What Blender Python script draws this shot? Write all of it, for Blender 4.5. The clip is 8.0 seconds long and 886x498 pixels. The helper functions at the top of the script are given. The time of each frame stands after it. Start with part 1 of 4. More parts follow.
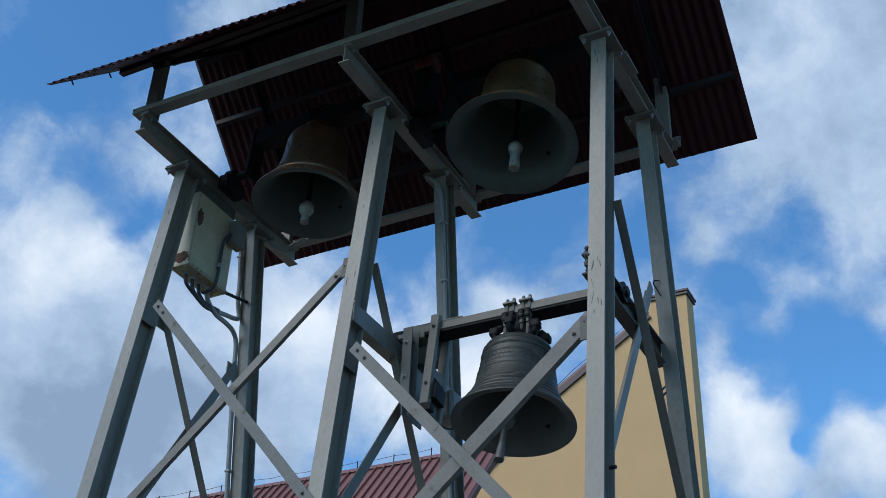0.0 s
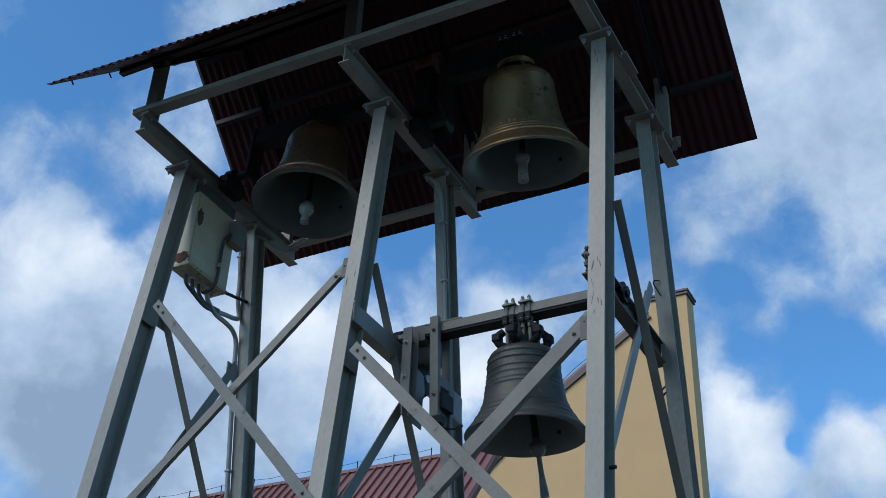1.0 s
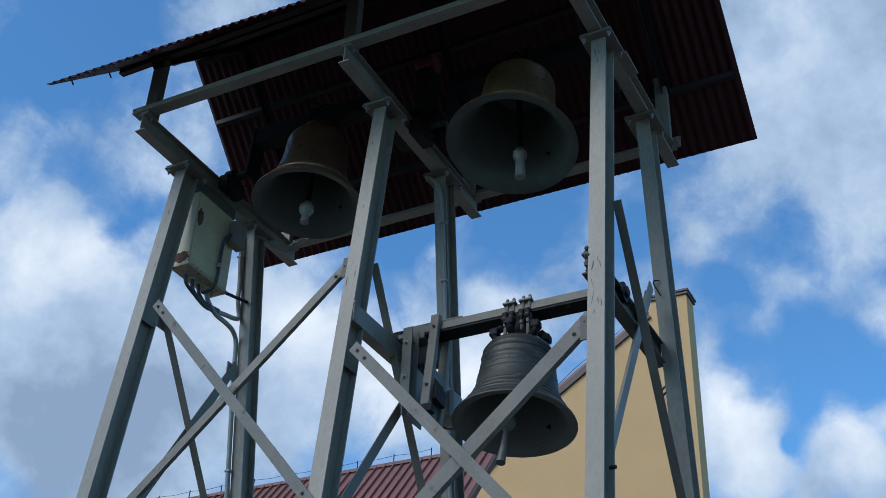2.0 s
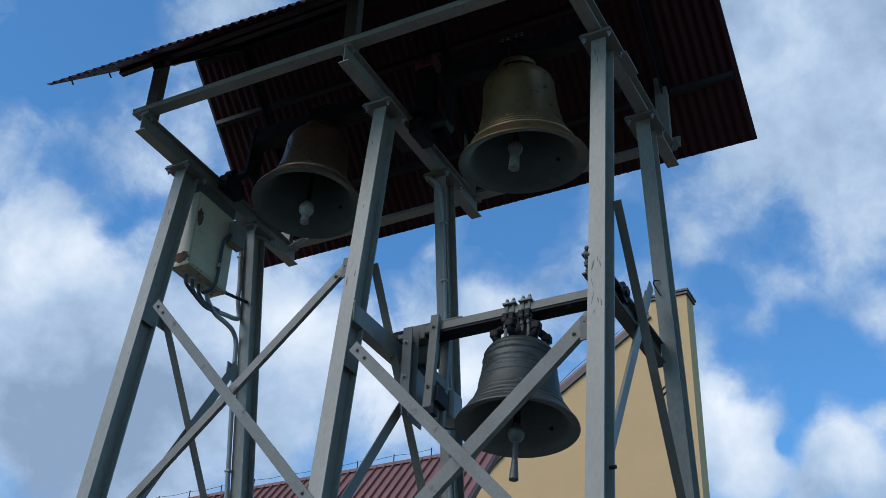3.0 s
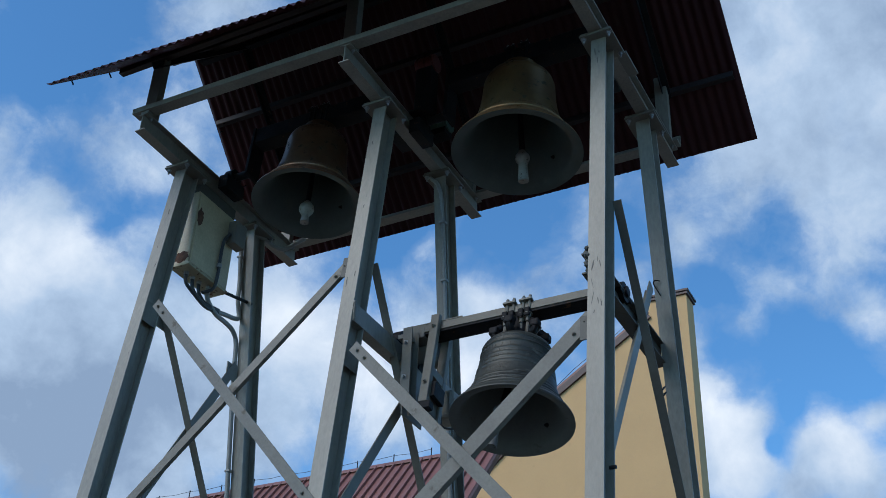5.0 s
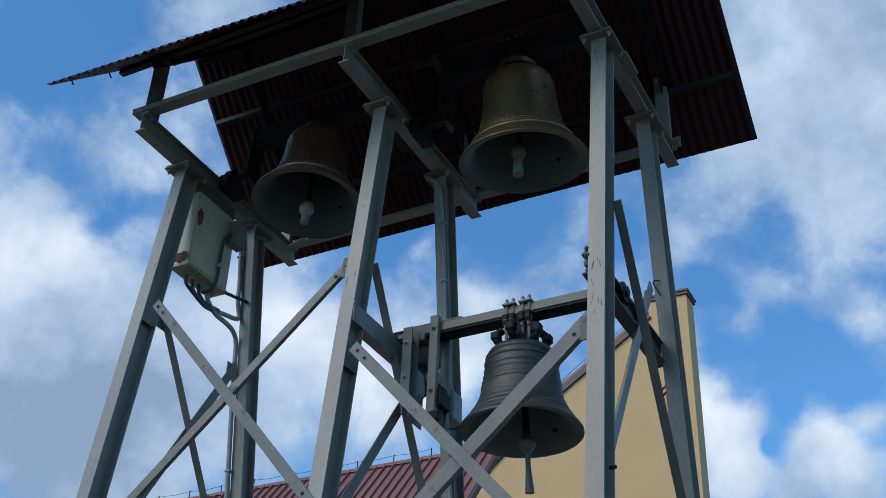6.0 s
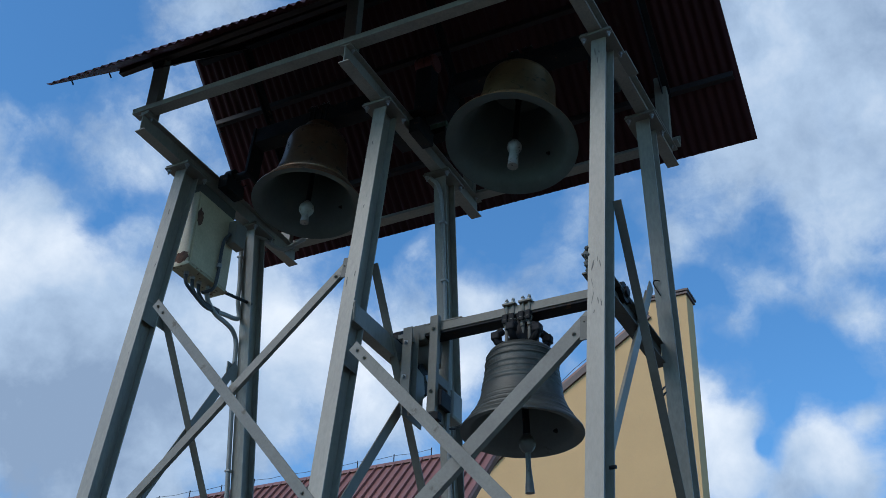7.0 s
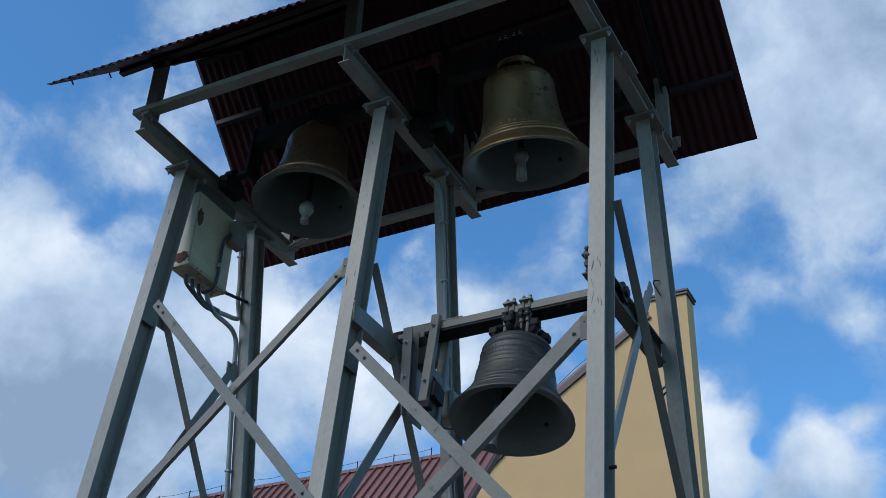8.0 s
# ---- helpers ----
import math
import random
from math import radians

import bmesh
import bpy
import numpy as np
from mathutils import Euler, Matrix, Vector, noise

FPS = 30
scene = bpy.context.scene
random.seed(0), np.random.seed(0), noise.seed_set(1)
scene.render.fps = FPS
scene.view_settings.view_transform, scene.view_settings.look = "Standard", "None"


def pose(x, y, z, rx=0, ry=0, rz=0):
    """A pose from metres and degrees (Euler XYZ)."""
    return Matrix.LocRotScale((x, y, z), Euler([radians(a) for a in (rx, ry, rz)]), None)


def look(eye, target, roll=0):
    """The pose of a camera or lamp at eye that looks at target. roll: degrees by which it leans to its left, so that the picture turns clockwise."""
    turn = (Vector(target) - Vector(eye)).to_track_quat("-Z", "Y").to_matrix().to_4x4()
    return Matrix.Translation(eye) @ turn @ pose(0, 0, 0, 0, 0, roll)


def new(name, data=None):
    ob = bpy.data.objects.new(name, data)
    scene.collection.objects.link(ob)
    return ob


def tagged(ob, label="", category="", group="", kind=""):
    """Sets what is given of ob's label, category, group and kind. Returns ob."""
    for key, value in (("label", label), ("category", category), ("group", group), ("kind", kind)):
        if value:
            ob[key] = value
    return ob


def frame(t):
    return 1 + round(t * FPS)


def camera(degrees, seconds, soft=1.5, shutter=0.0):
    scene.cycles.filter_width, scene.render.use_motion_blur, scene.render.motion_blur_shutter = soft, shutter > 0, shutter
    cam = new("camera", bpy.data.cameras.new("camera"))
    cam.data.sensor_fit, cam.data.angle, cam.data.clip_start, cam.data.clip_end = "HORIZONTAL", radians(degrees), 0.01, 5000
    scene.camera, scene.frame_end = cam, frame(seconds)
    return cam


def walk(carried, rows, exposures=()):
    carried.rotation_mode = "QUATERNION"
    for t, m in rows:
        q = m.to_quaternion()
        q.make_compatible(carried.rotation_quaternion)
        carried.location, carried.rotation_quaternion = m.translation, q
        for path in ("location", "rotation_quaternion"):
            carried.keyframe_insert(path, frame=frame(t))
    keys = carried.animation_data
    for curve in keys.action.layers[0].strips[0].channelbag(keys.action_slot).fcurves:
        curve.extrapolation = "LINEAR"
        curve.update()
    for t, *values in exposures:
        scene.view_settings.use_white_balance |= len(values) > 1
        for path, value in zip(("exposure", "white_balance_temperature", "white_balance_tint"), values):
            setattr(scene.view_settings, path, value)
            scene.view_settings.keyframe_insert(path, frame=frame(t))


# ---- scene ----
# ---- camera ----
cam = camera(40.73, 8.0, soft=0.5)
EYE = look((4.896, -4.985, 1.6), (1.661, 0.888, 5.964), 2.578)
walk(cam, [(0.0, EYE), (8.0, EYE)], exposures=[(0.0, 0.47), (8.0, 0.47)])

# ---- light ----
SUN_AZ, SUN_EL = radians(205), radians(42)      # azimuth clockwise from +y
world = bpy.data.worlds.new("sky")
scene.world = world
world.use_nodes = True
wn = world.node_tree.nodes
wl = world.node_tree.links
sky = wn.new("ShaderNodeTexSky")
sky.sky_type, sky.sun_disc = "NISHITA", False
sky.sun_elevation, sky.sun_rotation = SUN_EL, SUN_AZ
sky.altitude, sky.air_density, sky.dust_density, sky.ozone_density = 200, 1.0, 0.2, 2.0
wn["Background"].inputs["Strength"].default_value = 0.15
haze = wn.new("ShaderNodeMix")
haze.data_type, haze.blend_type = "RGBA", "MULTIPLY"
haze.inputs["Factor"].default_value, haze.inputs["B"].default_value = 1.0, (0.425, 0.785, 1.0, 1)
wl.new(sky.outputs["Color"], haze.inputs["A"])
wl.new(haze.outputs["Result"], wn["Background"].inputs["Color"])
sun = new("sun", bpy.data.lights.new("sun", "SUN"))
sun.data.energy, sun.data.angle, sun.data.color = 1.75, radians(42), (1.0, 0.95, 0.88)
SUN_WAY = Vector((math.sin(SUN_AZ) * math.cos(SUN_EL), math.cos(SUN_AZ) * math.cos(SUN_EL), math.sin(SUN_EL)))
sun.matrix_world = look(SUN_WAY * 50, (0, 0, 0))


# ---- materials ----
def nodes_of(name):
    m = bpy.data.materials.new(name)
    m.use_nodes = True
    return m, m.node_tree.nodes, m.node_tree.links, m.node_tree.nodes["Principled BSDF"]


def ramp(n, l, src, stops):
    r = n.new("ShaderNodeValToRGB")
    e = r.color_ramp.elements
    while len(e) < len(stops):
        e.new(0.5)
    for el, (p, c) in zip(e, stops):
        el.position, el.color = p, (*c, 1) if len(c) == 3 else c
    l.new(src, r.inputs["Fac"])
    return r.outputs["Color"]


def noise_tex(n, l, co, scale, detail=4, rough=0.55, stretch=(1, 1, 1)):
    m = n.new("ShaderNodeMapping")
    m.inputs["Scale"].default_value = stretch
    l.new(co, m.inputs["Vector"])
    t = n.new("ShaderNodeTexNoise")
    t.inputs["Scale"].default_value, t.inputs["Detail"].default_value, t.inputs["Roughness"].default_value = scale, detail, rough
    l.new(m.outputs["Vector"], t.inputs["Vector"])
    return t.outputs["Fac"]


def mix_col(n, l, fac, a, b, mode="MIX"):
    x = n.new("ShaderNodeMix")
    x.data_type, x.blend_type = "RGBA", mode
    for sock, v in ((x.inputs["Factor"], fac), (x.inputs["A"], a), (x.inputs["B"], b)):
        if isinstance(v, bpy.types.NodeSocket):
            l.new(v, sock)
        elif isinstance(v, tuple):
            sock.default_value = (*v, 1)
        else:
            sock.default_value = v
    return x.outputs["Result"]


def surface(name, base, vary=0.15, rough=0.55, metal=0.0, scale=6.0, wear=None, wear_at=0.66, bump=0.15, fine=60.0,
            stretch=(1, 1, 1), grain=0.18, per_piece=0.0):
    """Base colour with a broad and a fine variation, worn or stained patches, and fine relief."""
    m, n, l, bs = nodes_of(name)
    co = n.new("ShaderNodeTexCoord").outputs["Object"]
    broad = noise_tex(n, l, co, scale, 5, 0.6, stretch)
    small = noise_tex(n, l, co, fine, 4, 0.6, stretch)
    dark = tuple(c * (1 - vary) for c in base)
    light = tuple(min(1, c * (1 + vary)) for c in base)
    col = ramp(n, l, broad, [(0.3, dark), (0.7, light)])
    speck = ramp(n, l, small, [(0.3, (1 - grain,) * 3), (0.7, (1, 1, 1))])
    col = mix_col(n, l, 1.0, col, speck, "MULTIPLY")
    rgh = ramp(n, l, small, [(0.2, (rough * 0.85,) * 3), (0.8, (min(1, rough * 1.15),) * 3)])
    if wear:
        patch = noise_tex(n, l, co, scale * 2.7, 7, 0.68, stretch)
        mask = ramp(n, l, patch, [(wear_at, (0, 0, 0)), (wear_at + 0.05, (1, 1, 1))])
        col = mix_col(n, l, mask, col, wear)
        rgh = mix_col(n, l, mask, rgh, (0.85, 0.85, 0.85))
    if per_piece:
        rnd = n.new("ShaderNodeObjectInfo").outputs["Random"]
        tone = ramp(n, l, rnd, [(0, (1 - per_piece,) * 3), (1, (1, 1, 1))])
        col = mix_col(n, l, 1.0, col, tone, "MULTIPLY")
    l.new(col, bs.inputs["Base Color"])
    l.new(rgh, bs.inputs["Roughness"])
    bs.inputs["Metallic"].default_value = metal
    b = n.new("ShaderNodeBump")
    b.inputs["Strength"].default_value, b.inputs["Distance"].default_value = bump, 0.004
    l.new(small, b.inputs["Height"])
    l.new(b.outputs["Normal"], bs.inputs["Normal"])
    return m


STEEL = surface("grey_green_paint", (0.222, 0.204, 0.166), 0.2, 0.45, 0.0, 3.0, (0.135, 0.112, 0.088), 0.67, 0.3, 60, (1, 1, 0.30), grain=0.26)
# duller grey for plates and fittings; also paints shade onto side braces and yoke
STEEL_DULL = surface("dull_and_shaded_grey_paint", (0.15, 0.136, 0.108), 0.16, 0.55, 0.0, 5.0, (0.10, 0.08, 0.06), 0.66, 0.25, 50)
BRACE_STEEL = surface("weathered_brace_paint", (0.142, 0.131, 0.106), 0.2, 0.5, 0.0, 3.0, (0.10, 0.085, 0.066), 0.60, 0.3, 60, (1, 1, 1), grain=0.26)
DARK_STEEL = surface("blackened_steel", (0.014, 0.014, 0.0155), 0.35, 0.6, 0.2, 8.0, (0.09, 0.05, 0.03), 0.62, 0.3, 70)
ZINC = surface("galvanised_bolt", (0.30, 0.31, 0.31), 0.15, 0.45, 0.6, 20.0, (0.2, 0.14, 0.1), 0.64, 0.2, 120)
SHEET = surface("brown_roof_sheet", (0.047, 0.0118, 0.0124), 0.3, 0.5, 0.0, 2.0, (0.06, 0.03, 0.025), 0.63, 0.2, 40, (1, 0.4, 0.4), per_piece=0.25)
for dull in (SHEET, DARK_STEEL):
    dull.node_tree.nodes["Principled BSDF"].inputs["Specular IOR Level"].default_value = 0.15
BRONZE = surface("brown_bronze", (0.28, 0.168, 0.076), 0.3, 0.42, 0.75, 4.0, (0.10, 0.085, 0.05), 0.58, 0.25, 60)
BRONZE_RED = surface("reddish_bronze", (0.28, 0.158, 0.092), 0.3, 0.36, 0.75, 4.0, (0.08, 0.06, 0.045), 0.58, 0.25, 60)
GREEN_BRONZE = surface("inner_bronze_patina", (0.072, 0.088, 0.076), 0.25, 0.6, 0.1, 3.0, (0.10, 0.115, 0.10), 0.62, 0.2, 50)
BLACK_BELL = surface("dark_cast_bell", (0.046, 0.049, 0.043), 0.5, 0.5, 0.35, 5.0, (0.085, 0.087, 0.078), 0.58, 0.35, 55, (1, 1, 2.5), grain=0.3)
DARK_IRON = surface("dark_clapper_iron", (0.12, 0.118, 0.11), 0.25, 0.5, 0.4, 10.0, (0.06, 0.05, 0.04), 0.62, 0.3, 70)
# dark grey for scraped paint, and for shade painted onto steel parts
SHADED_DIRTY_STEEL = surface("shaded_dirty_grey_paint", (0.078, 0.076, 0.064), 0.22, 0.6, 0.0, 5.0, (0.07, 0.055, 0.04), 0.62, 0.3, 50)
BLACK_INNER = surface("dusty_dark_inside", (0.12, 0.125, 0.11), 0.2, 0.7, 0.1, 3.0, (0.09, 0.085, 0.07), 0.64, 0.2, 50)
IRON = surface("worn_clapper_iron", (0.25, 0.24, 0.21), 0.3, 0.5, 0.3, 14.0, (0.08, 0.06, 0.045), 0.58, 0.3, 70)
CREAM = surface("cream_cabinet_paint", (0.47, 0.39, 0.25), 0.08, 0.45, 0.0, 5.0, (0.22, 0.12, 0.06), 0.72, 0.1, 60)
RUST_CREAM = surface("dirty_cream_paint", (0.36, 0.32, 0.20), 0.2, 0.6, 0.0, 9.0, (0.12, 0.06, 0.03), 0.56, 0.2, 60)
RUST = surface("rust", (0.10, 0.045, 0.025), 0.35, 0.9, 0.0, 30.0, None, 0.6, 0.6, 120)
CONDUIT = surface("grey_plastic_conduit", (0.25, 0.25, 0.235), 0.08, 0.5, 0.0, 8.0, (0.25, 0.23, 0.2), 0.66, 0.05, 60)
CABLE = surface("black_cable", (0.035, 0.035, 0.037), 0.2, 0.55, 0.0, 10.0, None, 0.6, 0.1, 80)
RENDERED = surface("yellow_render", (0.59, 0.365, 0.172), 0.05, 0.9, 0.0, 0.5, (0.53, 0.33, 0.155), 0.62, 0.25, 30, grain=0.05)
RED_ROOF = surface("red_seam_roof", (0.235, 0.096, 0.078), 0.14, 0.45, 0.0, 0.8, (0.22, 0.08, 0.06), 0.66, 0.05, 20, per_piece=0.2)
TRIM = surface("brown_trim", (0.062, 0.030, 0.025), 0.2, 0.5, 0.0, 2.0, None, 0.6, 0.05, 30)
CONCRETE = surface("concrete", (0.34, 0.33, 0.31), 0.15, 0.9, 0.0, 3.0, (0.24, 0.23, 0.21), 0.62, 0.4, 30)
RED_PAINT = surface("faded_red_paint", (0.10, 0.016, 0.012), 0.2, 0.5, 0.0, 6.0, (0.12, 0.05, 0.03), 0.66, 0.1, 60)
GREEN_PAINT = surface("dark_green_paint", (0.05, 0.10, 0.075), 0.2, 0.5, 0.0, 6.0, (0.06, 0.05, 0.04), 0.66, 0.1, 60)
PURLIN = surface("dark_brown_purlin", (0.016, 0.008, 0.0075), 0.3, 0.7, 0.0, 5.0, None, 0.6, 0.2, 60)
# ground is out of view; gravel grey assumed to bounce light under the roof
BOUNCE_GROUND = surface("bounce_ground_grey", (0.135, 0.130, 0.118), 0.2, 0.95, 0.0, 0.35, (0.11, 0.105, 0.09), 0.62, 0.6, 40)


# ---- mesh helpers ----
def part(name, bm, mat, parent=None, label="", smooth=False):
    me = bpy.data.meshes.new(name)
    bmesh.ops.recalc_face_normals(bm, faces=bm.faces)
    bm.to_mesh(me)
    bm.free()
    me.materials.append(mat)
    if smooth:
        me.shade_smooth()
        me.set_sharp_from_angle(angle=radians(38))
    ob = new(name, me)
    if parent:
        ob.parent = parent
    if label:
        tagged(ob, label)
    return ob


def thing(name, label, category, m=None, group="", kind=""):
    ob = new(name)
    ob.matrix_world = m or Matrix()
    ob.empty_display_size = 0.1
    return tagged(ob, label, category, group, kind)


def I_SEC(b, h, tf=0.009, tw=0.007):
    """I-section: b wide, h deep, centred."""
    b, h, w = b / 2, h / 2, tw / 2
    return [(-b, -h), (b, -h), (b, -h + tf), (w, -h + tf), (w, h - tf), (b, h - tf), (b, h), (-b, h), (-b, h - tf), (-w, h - tf),
            (-w, -h + tf), (-b, -h + tf)]


def L_SEC(a, b, t=0.008):
    return [(0, 0), (a, 0), (a, t), (t, t), (t, b), (0, b)]


def U_SEC(b, h, t=0.008):
    return [(0, -h / 2), (b, -h / 2), (b, -h / 2 + t), (t, -h / 2 + t), (t, h / 2 - t), (b, h / 2 - t), (b, h / 2), (0, h / 2)]


def FLAT(a, t):
    return [(-a / 2, -t / 2), (a / 2, -t / 2), (a / 2, t / 2), (-a / 2, t / 2)]


def TUBE(r, n=12):
    return [(r * math.cos(i * math.tau / n), r * math.sin(i * math.tau / n)) for i in range(n)]


def member(p, q, sec, side, bm=None, level=False):
    """A bar of section sec from p to q; the section's first axis lies along side. level: ends cut horizontally."""
    bm = bm or bmesh.new()
    p, q, side = Vector(p), Vector(q), Vector(side)
    d = (q - p).normalized()
    if level:
        s, u = side.normalized(), Vector((0, 0, 1)).cross(side).normalized()
    else:
        s = (side - d * side.dot(d)).normalized()
        u = d.cross(s)
    rings = [[bm.verts.new(c + s * a + u * b) for a, b in sec] for c in (p, q)]
    k = len(sec)
    for i in range(k):
        bm.faces.new((rings[0][i], rings[0][(i + 1) % k], rings[1][(i + 1) % k], rings[1][i]))
    bm.faces.new(rings[0])
    bm.faces.new(rings[1])
    return bm


def box(lo, hi, bm=None, bevel=0.0):
    bm = bm or bmesh.new()
    m = Matrix.LocRotScale((Vector(lo) + Vector(hi)) / 2, None, Vector(hi) - Vector(lo))
    r = bmesh.ops.create_cube(bm, size=1, matrix=m)
    if bevel:
        es = list({e for v in r["verts"] for e in v.link_edges})
        bmesh.ops.bevel(bm, geom=es, offset=bevel, segments=2, affect="EDGES", profile=0.5)
    return bm


def lathe(profile, n=72, bm=None):
    """Turns (radius, height) pairs about z."""
    bm = bm or bmesh.new()
    rings = []
    for r, z in profile:
        if r < 1e-5:
            rings.append([bm.verts.new((0, 0, z))])
        else:
            rings.append([bm.verts.new((r * math.cos(i * math.tau / n), r * math.sin(i * math.tau / n), z)) for i in range(n)])
    for a, b in zip(rings, rings[1:]):
        for i in range(n):
            j = (i + 1) % n
            f = [a[i % len(a)], a[j % len(a)], b[j % len(b)], b[i % len(b)]]
            f = list(dict.fromkeys(f))
            if len(f) > 2:
                bm.faces.new(f)
    return bm


def bolt_bm(at, axis, r=0.013, h=0.014, shank=0.02):
    """Hexagon nut with washer and a shank end."""
    bm = bmesh.new()
    at, axis = Vector(at), Vector(axis).normalized()
    side = axis.orthogonal()
    member(at, at + axis * 0.003, TUBE(r * 1.35, 10), side, bm)
    member(at + axis * 0.003, at + axis * (0.003 + h), TUBE(r, 6), side, bm)
    member(at + axis * (0.003 + h), at + axis * (h + shank), TUBE(r * 0.55, 8), side, bm)
    return bm


def pipe(pts, r, n=10, sub=6):
    """A round pipe or cable along a smooth line through pts."""
    P = [Vector(p) for p in pts]
    P = [P[0] * 2 - P[1]] + P + [P[-1] * 2 - P[-2]]
    line = []
    for i in range(1, len(P) - 2):
        for k in range(sub):
            t = k / sub
            a, b, c, d = P[i - 1:i + 3]
            line.append(0.5 * ((2 * b) + (c - a) * t + (2 * a - 5 * b + 4 * c - d) * t * t + (3 * b - a - 3 * c + d) * t ** 3))
    line.append(P[-2])
    bm, rings, s = bmesh.new(), [], None
    for i, p in enumerate(line):
        d = (line[min(i + 1, len(line) - 1)] - line[max(i - 1, 0)]).normalized()
        s = d.orthogonal() if s is None else (s - d * s.dot(d))
        s.normalize()
        u = d.cross(s)
        rings.append([bm.verts.new(p + (s * math.cos(j * math.tau / n) + u * math.sin(j * math.tau / n)) * r) for j in range(n)])
    for a, b in zip(rings, rings[1:]):
        for j in range(n):
            bm.faces.new((a[j], a[(j + 1) % n], b[(j + 1) % n], b[j]))
    bm.faces.new(rings[0])
    bm.faces.new(rings[-1])
    return bm


# ---- plan of the bell tower (metres) ----
ZB = 6.551                    # underside of the cross beams
XF = [0.0, 1.6, 3.09]         # left edges of the three trestles, front legs
XR = [0.0, 1.6, 3.07]         # the same, rear legs
LEG_B, LEG_D = 0.09, 0.14     # leg section
YR = 0.816                    # front face of the rear legs at the top
SF, SR = 0.108, 0.135         # splay of the front and rear legs
Y0, Y1 = -0.451, 1.411        # ends of the cross beams
BEAM_B, BEAM_H = 0.08, 0.14
YM = 0.41                     # swing axes of the bells


def yf(z):
    return -SF * (ZB - z)


def yr(z):
    return YR + SR * (ZB - z)


# ---- ground ----
def ground():
    bm = bmesh.new()
    bmesh.ops.create_grid(bm, x_segments=60, y_segments=60, size=2500)
    for v in bm.verts:
        if abs(v.co.x) > 100 or abs(v.co.y) > 100:
            v.co.z = -0.4 + 2.5 * noise.noise(v.co * 0.002)
    tagged(part("ground", bm, BOUNCE_GROUND), "unseen ground round the bell tower, assumed gravel grey for its bounce light", "ground", kind="structure")


ground()


# ---- sky with drifting clouds ----
def cloud_dome():
    m, n, l, bs = nodes_of("cloud_layer")
    n.remove(bs)
    co = n.new("ShaderNodeTexCoord").outputs["Object"]
    nrm = n.new("ShaderNodeVectorMath")
    nrm.operation = "NORMALIZE"
    l.new(co, nrm.inputs[0])
    d = nrm.outputs["Vector"]
    # domain warp
    wt = n.new("ShaderNodeTexNoise")
    wt.inputs["Scale"].default_value, wt.inputs["Detail"].default_value = 9, 3
    l.new(d, wt.inputs["Vector"])
    ws = n.new("ShaderNodeVectorMath")
    ws.operation = "MULTIPLY_ADD"
    l.new(wt.outputs["Color"], ws.inputs[0])
    ws.inputs[1].default_value = (0.034, 0.034, 0.034)
    l.new(d, ws.inputs[2])
    dw = ws.outputs["Vector"]

    def math_node(op, a, b):
        x = n.new("ShaderNodeMath")
        x.operation = op
        for s, v in zip(x.inputs, (a, b)):
            if isinstance(v, bpy.types.NodeSocket):
                l.new(v, s)
            else:
                s.default_value = v
        return x.outputs[0]

    def blobs(rows, start):
        """Sum of soft round banks: azimuth, elevation, radius in degrees, weight."""
        total = start
        for az, el, r, wgt in rows:
            az, el, r = radians(az), radians(el), radians(r)
            dist = n.new("ShaderNodeVectorMath")
            dist.operation = "DISTANCE"
            l.new(dw, dist.inputs[0])
            dist.inputs[1].default_value = Vector((-math.sin(az) * math.cos(el), math.cos(az) * math.cos(el), math.sin(el))) + Vector((0.017, 0.017, 0.017))
            mr = n.new("ShaderNodeMapRange")
            mr.interpolation_type = "SMOOTHSTEP"
            mr.inputs["From Min"].default_value, mr.inputs["From Max"].default_value = 0, r
            mr.inputs["To Min"].default_value, mr.inputs["To Max"].default_value = wgt, 0
            l.new(dist.outputs["Value"], mr.inputs["Value"])
            total = math_node("ADD", total, mr.outputs["Result"])
        return total

    fluff = noise_tex(n, l, dw, 8.5, 12, 0.60)
    wisp = math_node("MULTIPLY", math_node("ADD", noise_tex(n, l, dw, 34.0, 10, 0.62), -0.5), 0.32)
    big = math_node("ADD", math_node("ADD", math_node("MULTIPLY", fluff, 0.95), -0.075), wisp)
    den = blobs(BLUE_GAPS, blobs(EAST_BANKS, blobs(WEST_BANKS, big)))
    alpha = ramp(n, l, den, [(0.28, (0, 0, 0)), (0.42, (0.16,) * 3), (0.56, (0.55,) * 3), (0.70, (0.9,) * 3), (0.84, (1, 1, 1))])
    lum = blobs(CLOUD_LIGHT, math_node("ADD", math_node("MULTIPLY", noise_tex(n, l, dw, 14.0, 12, 0.60), 0.85), 0.05))
    tone = ramp(n, l, lum, [(0.25, (0.19, 0.272, 0.405)), (0.5, (0.32, 0.425, 0.575)), (0.85, (0.60, 0.662, 0.745))])
    em = n.new("ShaderNodeEmission")
    l.new(tone, em.inputs["Color"])
    em.inputs["Strength"].default_value = 1.0
    tr = n.new("ShaderNodeBsdfTransparent")
    mx = n.new("ShaderNodeMixShader")
    l.new(alpha, mx.inputs["Fac"])
    l.new(tr.outputs[0], mx.inputs[1])
    l.new(em.outputs[0], mx.inputs[2])
    l.new(mx.outputs[0], n["Material Output"].inputs["Surface"])
    m.cycles.emission_sampling = "NONE"
    bm = bmesh.new()
    bmesh.ops.create_uvsphere(bm, u_segments=48, v_segments=24, radius=3000)
    bmesh.ops.delete(bm, geom=[v for v in bm.verts if v.co.z < -420], context="VERTS")
    return tagged(part("backdrop", bm, m, smooth=True), "blue sky with drifting white and grey clouds", "sky", kind="structure")


